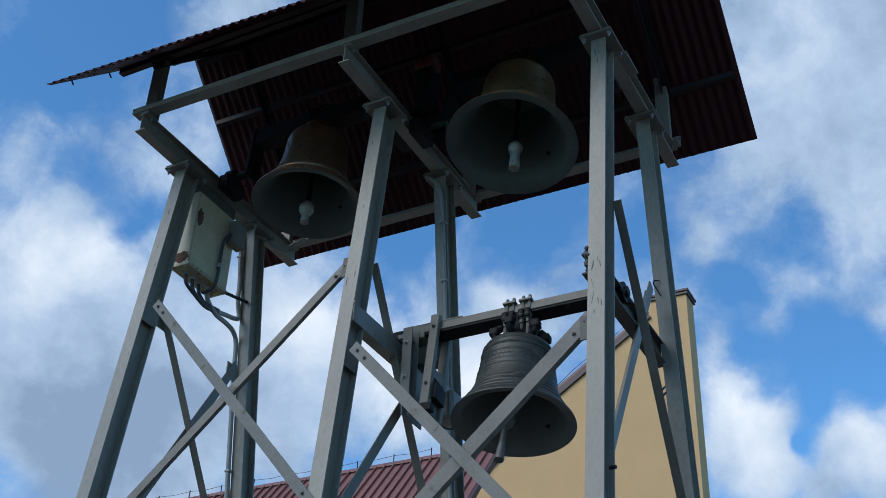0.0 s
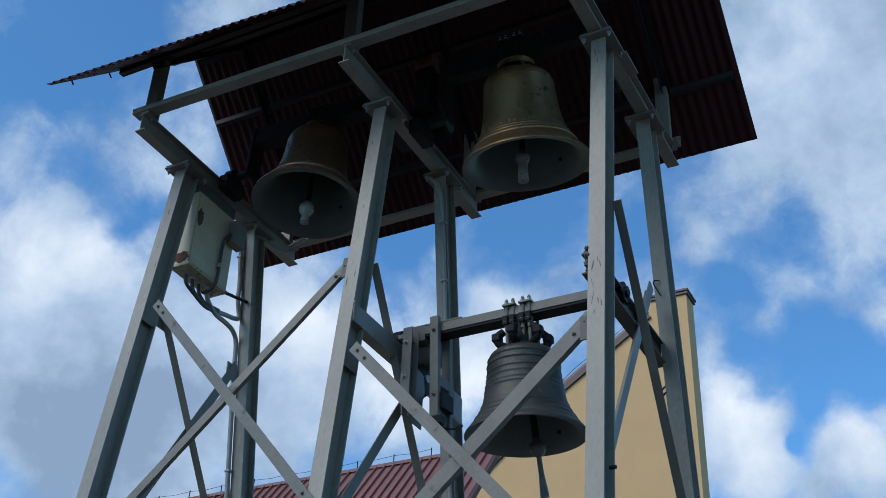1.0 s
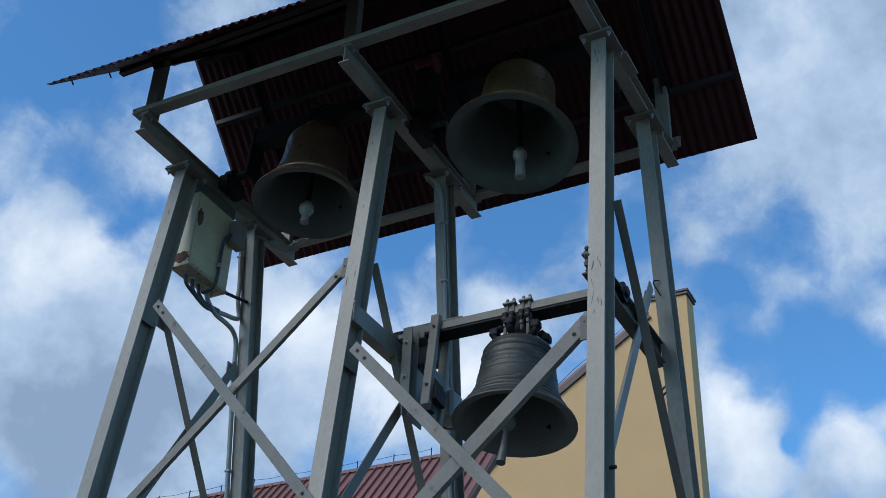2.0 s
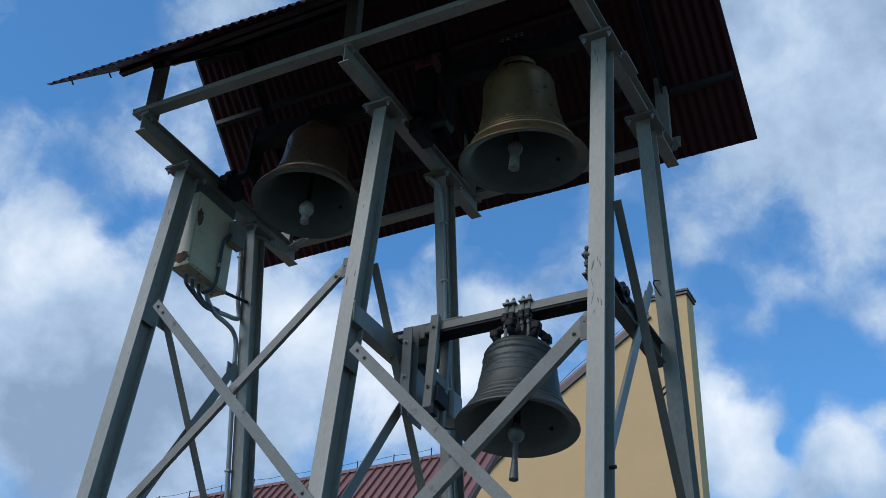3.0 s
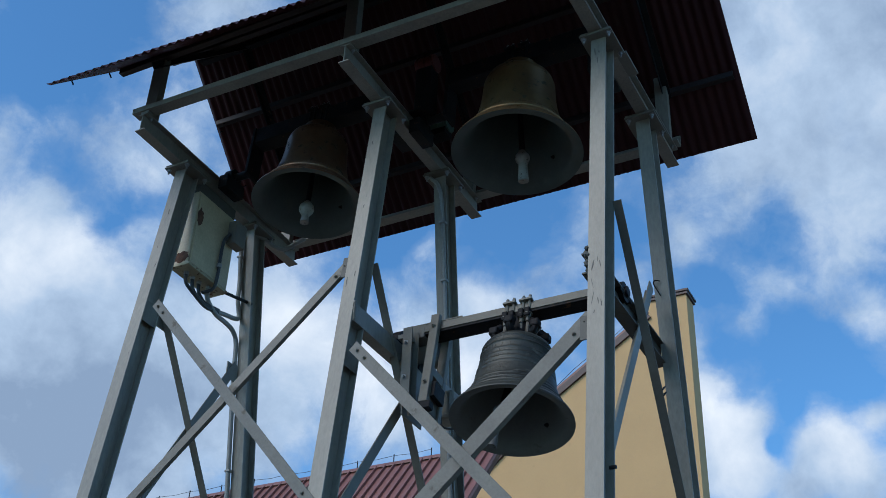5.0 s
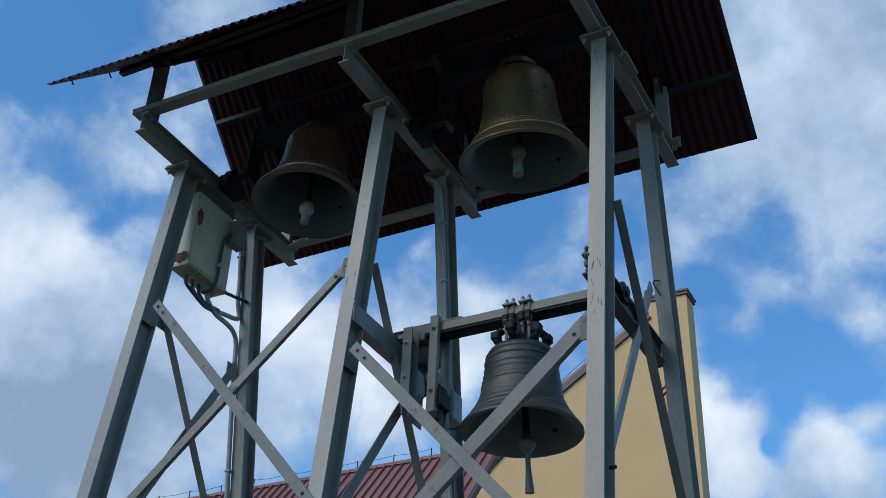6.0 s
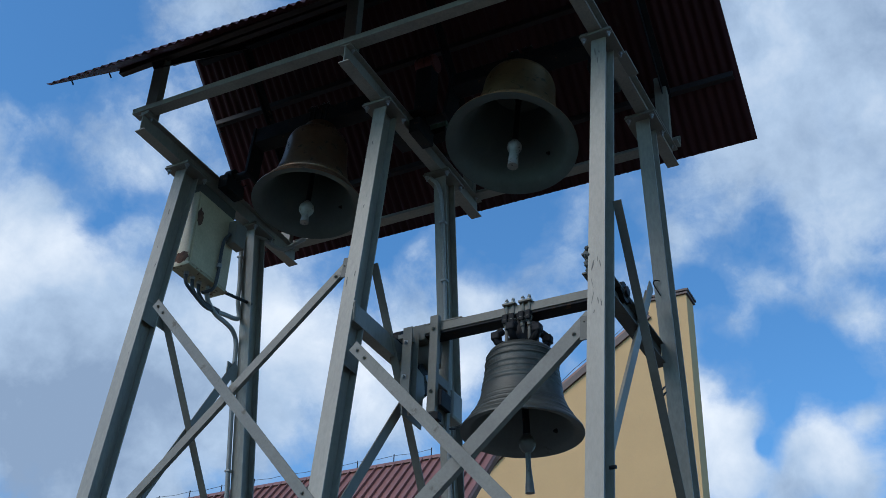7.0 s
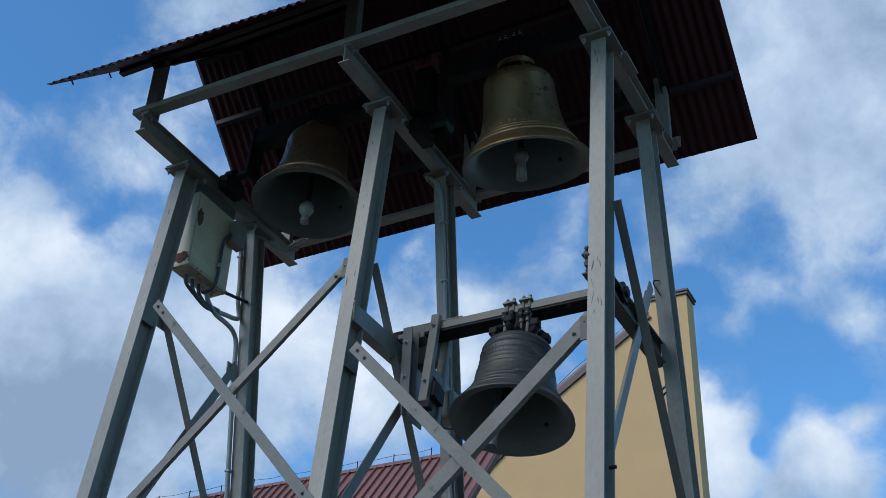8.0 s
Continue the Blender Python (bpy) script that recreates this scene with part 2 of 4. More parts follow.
# azimuth (left of +y), elevation and radius in degrees, weight: positive thickens the cloud, negative opens blue sky
WEST_BANKS = [
    (50.3, 29.7, 5.1, 0.5), (45.8, 29.2, 4.6, 0.45), (50.1, 25.0, 6.5, 0.5), (45.5, 23.2, 7.0, 0.5), (40.5, 26.3, 6.2, 0.5), (42.2, 20.6, 5.9, 0.5), (38.9, 28.9, 4.1, 0.36), (34.5, 28.1, 4.3, 0.5),
    (36.1, 24.4, 4.3, 0.45), (30.3, 25.9, 4.6, 0.5), (25.3, 30.3, 2.2, 0.36), (22.5, 29.9, 1.6, 0.2), (52.8, 36.0, 1.4, 0.22), (49.7, 35.6, 2.4, 0.08), (46.2, 35.5, 3.0, 0.13), (43.7, 35.5, 2.4, 0.16),
    (52.7, 33.9, 1.9, 0.18), (44.8, 42.6, 2.4, 0.2), (44.2, 32.5, 1.6, 0.2), (29.1, 29.8, 2.2, 0.3), (26.8, 27.4, 3.8, 0.5), (49.7, 32.5, 2.6, 0.26), (36.7, 30.8, 2.2, 0.14), (41.5, 43.6, 2.4, 0.3)]
EAST_BANKS = [
    (3.9, 41.5, 10.3, 0.55), (9.5, 38.0, 4.6, 0.25), (12.8, 35.1, 3.0, 0.24), (13.8, 33.1, 1.9, 0.18), (4.1, 34.0, 4.6, 0.28), (9.7, 30.9, 2.0, 0.22), (11.0, 29.4, 1.6, 0.12), (8.4, 25.8, 1.8, 0.12),
    (4.6, 28.7, 2.3, 0.38), (6.3, 31.5, 2.7, 0.14), (13.6, 25.9, 2.3, 0.5), (13.1, 23.3, 3.1, 0.55), (11.2, 24.7, 1.8, 0.4), (11.4, 22.2, 1.6, 0.3), (7.6, 22.9, 2.3, 0.55), (6.4, 21.3, 2.6, 0.45),
    (9.5, 21.6, 1.6, 0.45), (5.3, 24.2, 1.2, 0.35), (14.1, 28.1, 1.4, 0.15), (8.9, 23.0, 1.1, 0.2)]
BLUE_GAPS = [
    (51.3, 40.3, 6.2, -0.42), (53.5, 37.6, 3.0, -0.14), (48.3, 34.1, 1.6, -0.1), (46.1, 32.2, 1.0, -0.2), (51.5, 37.2, 1.6, -0.16), (30.6, 33.2, 2.4, -0.35), (24.1, 34.3, 3.8, -0.4), (33.9, 31.1, 1.6, -0.06),
    (8.6, 33.6, 2.2, -0.1), (12.8, 30.6, 2.0, -0.28), (8.1, 27.8, 3.2, -0.28), (12.3, 28.5, 1.6, -0.2), (7.5, 26.5, 2.2, -0.22), (10.3, 23.1, 0.6, -0.3), (5.7, 25.8, 1.1, -0.28), (9.4, 24.9, 1.1, -0.2),
    (17.4, 33.6, 2.4, -0.25), (26.7, 32.3, 1.6, -0.1)]
CLOUD_LIGHT = [
    (50.3, 30.5, 4.1, 0.3), (46.6, 31.0, 2.7, 0.24), (35.9, 29.3, 3.8, 0.32), (30.7, 27.0, 4.9, 0.28), (25.0, 30.7, 2.2, 0.24), (13.0, 25.4, 3.2, 0.28), (7.5, 23.4, 3.0, 0.31), (4.6, 28.7, 2.2, 0.2),
    (11.9, 22.7, 2.4, 0.18), (45.9, 22.4, 7.6, -0.3), (40.8, 24.7, 4.1, -0.1), (3.9, 41.5, 10.8, -0.04), (12.9, 34.3, 3.0, 0.06), (39.5, 28.9, 2.4, 0.14), (26.5, 27.4, 3.5, 0.3)]
dome = cloud_dome()


# ---- houses behind ----
def seam_wing():
    """Low wing with a standing-seam roof; ridge along x."""
    x0, x1, yrg, zr, m, run = -34.0, -5.98, 18.0, 12.80, 1.2, 3.6
    h = thing("wing_building", "low yellow wing with a red standing-seam metal roof", "building")
    ze = zr - m * run
    bm = bmesh.new()
    prof = [(yrg - run + 0.35, 0), (yrg - run + 0.35, ze + 0.18), (yrg, zr - 0.12), (yrg, 0)]
    a = [bm.verts.new((x0 + 0.2, y, z)) for y, z in prof]
    b = [bm.verts.new((x1 - 2.8, y, z)) for y, z in prof]
    for i in range(4):
        bm.faces.new((a[i], a[(i + 1) % 4], b[(i + 1) % 4], b[i]))
    bm.faces.new(a)
    bm.faces.new(b)
    part("wall", bm, RENDERED, h, "yellow rendered wall")
    part("wall", box((x1 - 2.797, yrg - run + 0.35, 0), (x1 - 0.2, yrg - run + 0.65, ze + 0.1)), RENDERED, h, "yellow rendered wall")
    part("rear_roof", member((x0, yrg + 0.02, zr - 0.05), (-9.8, yrg + 0.02, zr - 0.05), [(0, 0), (0, -0.08), (3.6, -m * 3.6 - 0.08), (3.6, -m * 3.6)], (0, 1, 0)), RED_ROOF, h)
    roof = part("roof", member((x0, yrg, zr), (x1, yrg, zr), [(0, 0), (0.02, -0.05), (-run * 1.0, -m * run - 0.05), (-run, -m * run)], (0, 1, 0)),
                RED_ROOF, h, "red metal roof")
    # pans and seams, shared meshes
    L = math.hypot(run, m * run)
    d = Vector((0, -run, -m * run)) / L
    nrm = Vector((0, -m, 1)).normalized()
    w = 0.25
    ridge = Vector((0, yrg, zr))
    seam_me = bpy.data.meshes.new("seam")
    bm = member((0, 0, 0), d * L, [(-0.016, 0), (0.016, 0), (0.011, 0.06), (-0.011, 0.06)], (1, 0, 0))
    bmesh.ops.recalc_face_normals(bm, faces=bm.faces)
    bm.to_mesh(seam_me)
    bm.free()
    seam_me.materials.append(RED_ROOF)
    flip = -1 if d.cross(Vector((1, 0, 0))).dot(nrm) < 0 else 1
    if flip < 0:
        for v in seam_me.vertices:
            v.co = v.co + nrm * (2 * abs((v.co).dot(nrm)))
    x = x1 - 0.06
    while x > x0:
        s = new("seam", seam_me)
        s.parent = roof
        s.location = (x, yrg, zr)
        x -= w
    cap = member((x0, yrg, zr), (x1 + 0.03, yrg, zr), [(-0.075, -0.03), (0, 0.065), (0.075, -0.03), (0.075, -0.01), (0, 0.085), (-0.075, -0.01)], (0, 1, 0))
    part("ridge_cap", cap, RED_ROOF, h, "folded red ridge flashing")
    a, b = ridge + nrm * 0.02, ridge + d * L + nrm * 0.02
    part("verge_trim", member(a + Vector((x1, 0, 0)), b + Vector((x1, 0, 0)), [(-0.05, -0.09), (0.04, -0.09), (0.04, 0.03), (-0.05, 0.03)], (1, 0, 0)), TRIM, h, "dark brown verge board")
    # lightning wire on short rods
    xs = [x1 - 1.85 - 1.02 * i for i in range(26)]
    for x in xs:
        part("rod", member((x, yrg, zr + 0.05), (x, yrg, zr + 0.27), TUBE(0.014, 6), (1, 0, 0)), DARK_STEEL, h)
    part("lightning_wire", pipe([(x, yrg, zr + (0.24 if i % 2 == 0 else 0.21)) for i, x in enumerate([q for x in xs for q in (x, x - 0.5)])], 0.006, 5, 2), CABLE, h, "thin lightning wire")
    return h


def gable_house():
    """Tall yellow gable wall with a raised end pier."""
    h = thing("gable_building", "tall yellow rendered house with a brown-trimmed gable", "building")
    y0, y1, xr, zt = 22.05, 22.65, -2.52, 18.33
    x_k = -6.3
    vz = lambda x: 16.07 + (0.67 if x > x_k else 0.90) * (x - x_k)
    x_lo, x_p = -15.0, -3.62
    pts = [(x_lo, 0), (xr, 0), (xr, zt), (x_p, zt), (x_p, vz(x_p) - 0.05), (x_k, vz(x_k) - 0.05), (x_lo, vz(x_lo) - 0.05)]
    bm = bmesh.new()
    a = [bm.verts.new((x, y0, z)) for x, z in pts]
    b = [bm.verts.new((x, y1, z)) for x, z in pts]
    for i in range(len(pts)):
        j = (i + 1) % len(pts)
        bm.faces.new((a[i], a[j], b[j], b[i]))
    bm.faces.new(a)
    bm.faces.new(b)
    part("wall", bm, RENDERED, h, "yellow rendered gable wall")
    for xa, xb in ((x_lo, x_k), (x_k, x_p + 0.02)):
        part("verge_trim", member((xa, y0, vz(xa)), (xb, y0, vz(xb)), [(-0.07, -0.15), (0.30, -0.15), (0.30, 0.02), (-0.07, 0.02)], (0, 1, 0)), TRIM, h, "dark brown verge board")
        part("roof_edge", member((xa, y0 + 0.2, vz(xa) + 0.08), (xb, y0 + 0.2, vz(xb) + 0.08), [(-0.22, -0.05), (0.5, -0.05), (0.5, 0.05), (-0.22, 0.05)], (0, 1, 0)), RED_ROOF, h, "red-brown metal roof edge")
    bm = bmesh.new()
    pts = [(x_lo, 0), (-6.4, 0), (-6.4, vz(-6.4) - 0.2), (x_lo, vz(x_lo) - 0.2)]
    a = [bm.verts.new((x, y1 + 0.003, z)) for x, z in pts]
    b = [bm.verts.new((x, 32.0, z)) for x, z in pts]
    for i in range(4):
        bm.faces.new((a[i], a[(i + 1) % 4], b[(i + 1) % 4], b[i]))
    bm.faces.new(a)
    bm.faces.new(b)
    part("wall", bm, RENDERED, h, "yellow rendered back part")
    part("roof", member((x_lo - 0.3, y1 + 0.2, vz(x_lo - 0.3) - 0.1), (-6.35, y1 + 0.2, vz(-6.35) - 0.1), [(0, -0.05), (9.4, -0.05), (9.4, 0.1), (0, 0.1)], (0, 1, 0)), RED_ROOF, h, "red-brown metal roof")
    part("pier_cap", box((x_p - 0.06, y0 - 0.08, zt), (xr + 0.08, y1 + 0.08, zt + 0.07), None, 0.01), TRIM, h, "brown sheet-metal cap")
    part("cap_fold", box((x_p - 0.04, y0 - 0.055, zt - 0.08), (xr + 0.055, y1 + 0.055, zt - 0.001), None, 0.004), TRIM, h)
    part("lightning_wire", pipe([(x, y0 + 0.1, vz(x) + 0.28 + (0.05 if i % 2 else 0)) for i, x in enumerate([-8.6, -7.6, -6.7, -5.8, -4.9, -4.2, -3.6])], 0.008, 5, 4), CABLE, h)
    part("wall_hook", pipe([(-3.35, y0, 16.62), (-3.35, y0 - 0.12, 16.62), (-3.35, y0 - 0.13, 16.46)], 0.02, 6, 3), DARK_STEEL, h)
    return h


seam_wing()
gable_house()

# ---- bell tower ----
tower = thing("bell_tower", "grey-green painted steel bell tower with splayed legs and a sheet roof", "bell tower")


def plates_and_bolts(leg, x, y):
    """End plate pair under a beam, with bolts."""
    xc = x + LEG_B / 2 - 0.002
    plate = part("end_plate", box((xc - 0.10, y - 0.055, ZB - 0.027), (xc + 0.10, y + 0.195, ZB - 0.016), None, 0.002), STEEL_DULL, leg)
    pad = part("end_plate", box((xc - 0.095, y - 0.05, ZB - 0.0145), (xc + 0.095, y + 0.19, ZB - 0.001), None, 0.002), STEEL_DULL, leg)
    for sx in (-0.078, 0.078):
        for sy in (-0.03, 0.17):
            part("bolt", bolt_bm((xc + sx, y + sy, ZB - 0.027), (0, 0, -1)), ZINC, leg, "galvanised hexagon bolt")


def legs():
    sec = [(a, b + LEG_D / 2) for a, b in I_SEC(LEG_B, LEG_D)]
    for fy, row in ((yf, XF), (yr, XR)):
        for x in row:
            zt, zb = ZB - 0.027, 0.25
            lg = part("leg", member((x + LEG_B / 2, fy(zb), zb), (x + LEG_B / 2, fy(zt), zt), sec, (1, 0, 0), level=True), STEEL, tower)
            plates_and_bolts(lg, x, fy(zt))
            part("base_plate", box((x - 0.08, fy(zb) - 0.08, zb - 0.02), (x + LEG_B + 0.08, fy(zb) + LEG_D + 0.08, zb), None, 0.002), STEEL_DULL, lg)
            ft = part("foundation_block", box((x - 0.25, fy(0.2) - 0.25, -0.5), (x + LEG_B + 0.25, fy(0.2) + LEG_D + 0.25, 0.23), None, 0.02), CONCRETE)
            tagged(ft, "grey concrete foundation block under a tower leg", "foundation", "tower foundations")


def beams():
    sec = I_SEC(BEAM_B, BEAM_H, 0.008, 0.006)
    z = ZB + BEAM_H / 2
    for x in XF:
        part("cross_beam", member((x + BEAM_B / 2, Y0, z), (x + BEAM_B / 2, Y1, z), sec, (1, 0, 0)), STEEL, tower)
    zt = ZB + BEAM_H
    fb = part("front_beam", member((-0.068, Y0 + 0.004, zt + 0.036), (3.34, Y0 + 0.004, zt - 0.002), [(0, 0), (0.082, 0), (0.082, 0.007), (0.007, 0.007), (0.007, 0.042), (0, 0.042)], (0, 1, 0)), STEEL, tower)
    for x, h in ((XF[0], 0.034), (XF[1], 0.016)):
        part("packer", box((x + 0.008, Y0 + 0.012, zt - 0.001), (x + 0.072, Y0 + 0.08, zt + h), None, 0.002), STEEL_DULL, fb)
    rb = part("rear_beam", member((0.02, Y1 - 0.015, zt), (3.20, Y1 - 0.015, zt), [(0, 0), (0, 0.09), (-0.008, 0.09), (-0.008, 0.008), (-0.09, 0.008), (-0.09, 0)], (0, 1, 0)), STEEL, tower)
    for b, y in ((fb, Y0 + 0.06), (rb, Y1 - 0.06)):
        for x in XF:
            for dx in (0.018, 0.062):
                part("bolt", bolt_bm((x + dx, y, ZB + BEAM_H - 0.008), (0, 0, -1), 0.010, 0.010, 0.014), ZINC, b)
    # clip plates beside the right-hand beam
    part("clip_plate", box((3.17, 0.20, ZB - 0.001), (3.235, 0.42, ZB + 0.012), None, 0.002), STEEL_DULL, tower)


def braces():
    F = lambda x, z, o=0.0: (x, yf(z) + o, z)
    # front crosses: (x, z) ends and depth offsets
    for (xa, za), (xb, zb), off, wd, lip in (((0.18, 5.345), (1.66, 3.72), -0.006, 0.062, 0.03), ((1.60, 5.312), (0.06, 3.625), 0.030, 0.05, 0.03),
                                    ((1.73, 4.67), (3.14, 3.125), 0.002, 0.066, 0.035), ((3.10, 4.555), (1.66, 3.095), 0.030, 0.074, 0.045)):
        p, q = Vector(F(xa, za, off)), Vector(F(xb, zb, off))
        d = (q - p).normalized()
        out = Vector((0, -1, -SF)).normalized()
        inpl = d.cross(out)
        if inpl.z < 0:
            inpl = -inpl
        a, e = p - inpl * wd / 2, q - inpl * wd / 2
        if d.cross(inpl).y < 0:
            a, e = e, a
        b = part("brace", member(a, e, L_SEC(wd, lip, 0.007), inpl), BRACE_STEEL, tower)
        for e, s in ((p, 1), (q, -1)):
            for k in (0.05, 0.13):
                part("bolt", bolt_bm(e + d * s * k + out * 0.001, out, 0.008, 0.006, 0.008), STEEL_DULL, b)
    # gussets on the legs, their shade put into a darker colour
    for x, z in ((1.585, 5.26), (3.075, 4.48), (1.58, 3.79), (3.075, 3.2)):
        g = member((x + 0.02, yf(z - 0.07) + 0.024, z - 0.07), (x + 0.02, yf(z + 0.07) + 0.024, z + 0.07), FLAT(0.10, 0.008), (1, 0, 0))
        part("gusset", g, SHADED_DIRTY_STEEL, tower)
    # stiffener plates closing the open side of the legs behind the brace ends
    for x, z, h in ((XF[0], 5.325, 0.075), (XF[1], 4.635, 0.07), (XF[0], 3.66, 0.07), (XF[1], 3.12, 0.07)):
        g = member((x + LEG_B - 0.007, yf(z - h) + 0.070, z - h), (x + LEG_B - 0.007, yf(z + h) + 0.070, z + h), FLAT(0.007, 0.118), (1, 0, 0), level=True)
        part("stiffener", g, STEEL_DULL, tower)
    # side crosses: x, then (y, z) ends
    for x, (ya, za), (yb, zb) in ((0.06, (0.06, 5.43), (1.17, 3.76)), (0.045, (0.90, 5.43), (-0.12, 3.65)),
                                  (1.66, (0.04, 5.35), (1.14, 3.57)), (1.645, (0.96, 5.31), (-0.16, 3.66)),
                                  (3.105, (0.82, 5.285), (-0.14, 3.66))):
        d = Vector((0, yb - ya, zb - za)).normalized()
        s = Vector((0, -d.z, d.y))
        if s.z < 0:
            s = -s
        # inner side braces carry their shade as a duller paint than the right-hand one
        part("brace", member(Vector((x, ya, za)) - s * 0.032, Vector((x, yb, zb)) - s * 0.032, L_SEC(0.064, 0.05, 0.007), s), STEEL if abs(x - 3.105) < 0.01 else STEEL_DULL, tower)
        for e, k in (((x, ya, za), 1), ((x, yb, zb), -1)):
            if k > 0 and (1.6 < x < 1.7 or x > 3.0):
                continue
            part("gusset", box((x - 0.012, min(e[1], e[1] + 0.1 * d.y * k) - 0.04, e[2] - 0.13 if k > 0 else e[2] - 0.02), (x - 0.004, max(e[1], e[1] + 0.1 * d.y * k) + 0.03, e[2] - 0.01 if k > 0 else e[2] + 0.1)), STEEL_DULL, tower)


def outer_brace():
    """Angle on the outer side of the right-hand trestle, coloured dark for shade, one flange standing out."""
    p, q = Vector((3.184, -0.035, 5.31)), Vector((3.184, 1.10, 3.305))
    d = (q - p).normalized()
    up = Vector((0, -d.z, d.y))
    b = part("brace", member(p, q, [(0, 0), (0.075, 0), (0.075, 0.007), (0.007, 0.007), (0.007, 0.048), (0, 0.048)], up), SHADED_DIRTY_STEEL, tower, "steel angle brace with shade put into its dark colour")
    for k in (0.05, 0.13):
        part("bolt", bolt_bm(p + d * k + up * 0.045 + Vector((0.008, 0, 0)), (1, 0, 0), 0.009, 0.007, 0.010), ZINC, b)
    for k in (1.02, 1.05):
        e = p + d * k
        part("tie_wire", pipe([e + Vector((0.05, 0, -0.004)), e + up * 0.04 + Vector((0.054, 0.0, 0.01)), e + up * 0.08 + Vector((0.03, 0, 0))], 0.004, 5, 4), DARK_STEEL, b)


def low_beams():
    """Cross channels that carry the lower bell."""
    # welded across the open side of the middle legs, flat web outward
    x, z, h = 1.656, 4.918, 0.058
    lb = part("low_beam", member((x, yf(z) + 0.012, z), (x, yr(z) + 0.05, z), [(0.037, h), (-0.035, h), (-0.035, h - 0.008), (0.029, h - 0.008), (0.029, 0.008 - h), (-0.035, 0.008 - h), (-0.035, -h), (0.037, -h)], (1, 0, 0)), STEEL, tower)
    rnd = random.Random(5)
    for k in range(9):
        e = Vector((x + 0.037, yf(z) + 0.013, z - h + 0.004 + k * 0.0135))
        r = rnd.uniform(0.006, 0.010)
        part("weld_bead", member(e - Vector((0.004, 0, r)), e + Vector((0.004, 0, r)), TUBE(r, 7), (0, 1, 0)), STEEL_DULL, lb)
    # right-hand beam: same paint as the others, darkened to stand in for shade
    part("low_beam", member((3.048, yf(4.9) + 0.12, 4.948), (3.048, yr(4.9) + 0.05, 4.948), I_SEC(0.08, 0.128), (1, 0, 0)), SHADED_DIRTY_STEEL, tower)


def small_fittings():
    """Weld lumps, pegs and the conduit on the middle rear leg."""
    rnd, bm = random.Random(11), bmesh.new()
    for k in range(14):
        z, r = 4.825 + 0.0115 * k, rnd.uniform(0.016, 0.022)
        m = Matrix.LocRotScale((3.080 + rnd.uniform(-0.005, 0.004), yf(4.92) + 0.02 + rnd.uniform(-0.012, 0.012), z), Euler((rnd.random(), rnd.random(), rnd.random())), (r, r, r * 0.8))
        bmesh.ops.create_icosphere(bm, subdivisions=1, radius=1, matrix=m)
    part("weld_patch", bm, SHADED_DIRTY_STEEL, tower, "rough welded patch")
    part("peg", member((3.18, yf(3.72) + 0.07, 3.72), (3.212, yf(3.72) + 0.07, 3.72), TUBE(0.010, 8), (0, 1, 0)), DARK_STEEL, tower)
    part("conduit", pipe([(1.57, 0.80, 6.55), (1.60, 0.80, 6.50), (1.655, 0.80, 6.42), (1.672, yr(6.2) - 0.02, 6.2), (1.672, yr(5.3) - 0.02, 5.3), (1.672, yr(3.0) - 0.02, 3.0), (1.672, yr(0.3) - 0.02, 0.3)], 0.013, 10, 6), CONDUIT, tower, "grey plastic conduit", smooth=True)
    for z in (6.15, 5.72, 5.2, 4.6):
        part("clip", box((1.65, yr(z) - 0.04, z - 0.008), (1.695, yr(z), z + 0.008), None, 0.003), CONDUIT, tower)
    part("wire_hook", pipe([(3.114, 0.958, 5.389), (3.086, 0.948, 5.393), (3.078, 0.944, 5.37), (3.093, 0.957, 5.331), (3.112, 0.962, 5.288)], 0.004, 6, 5), DARK_STEEL, tower)


legs()
beams()
braces()
small_fittings()
low_beams()
outer_brace()


# ---- roof ----
EAVE_SAG = 0.045              # the front eave runs out of level
RX0, RX1, RYC, RZR, RZE, RS = -0.52, 3.65, 0.45, ZB + 1.63, ZB + 0.30, 1.28


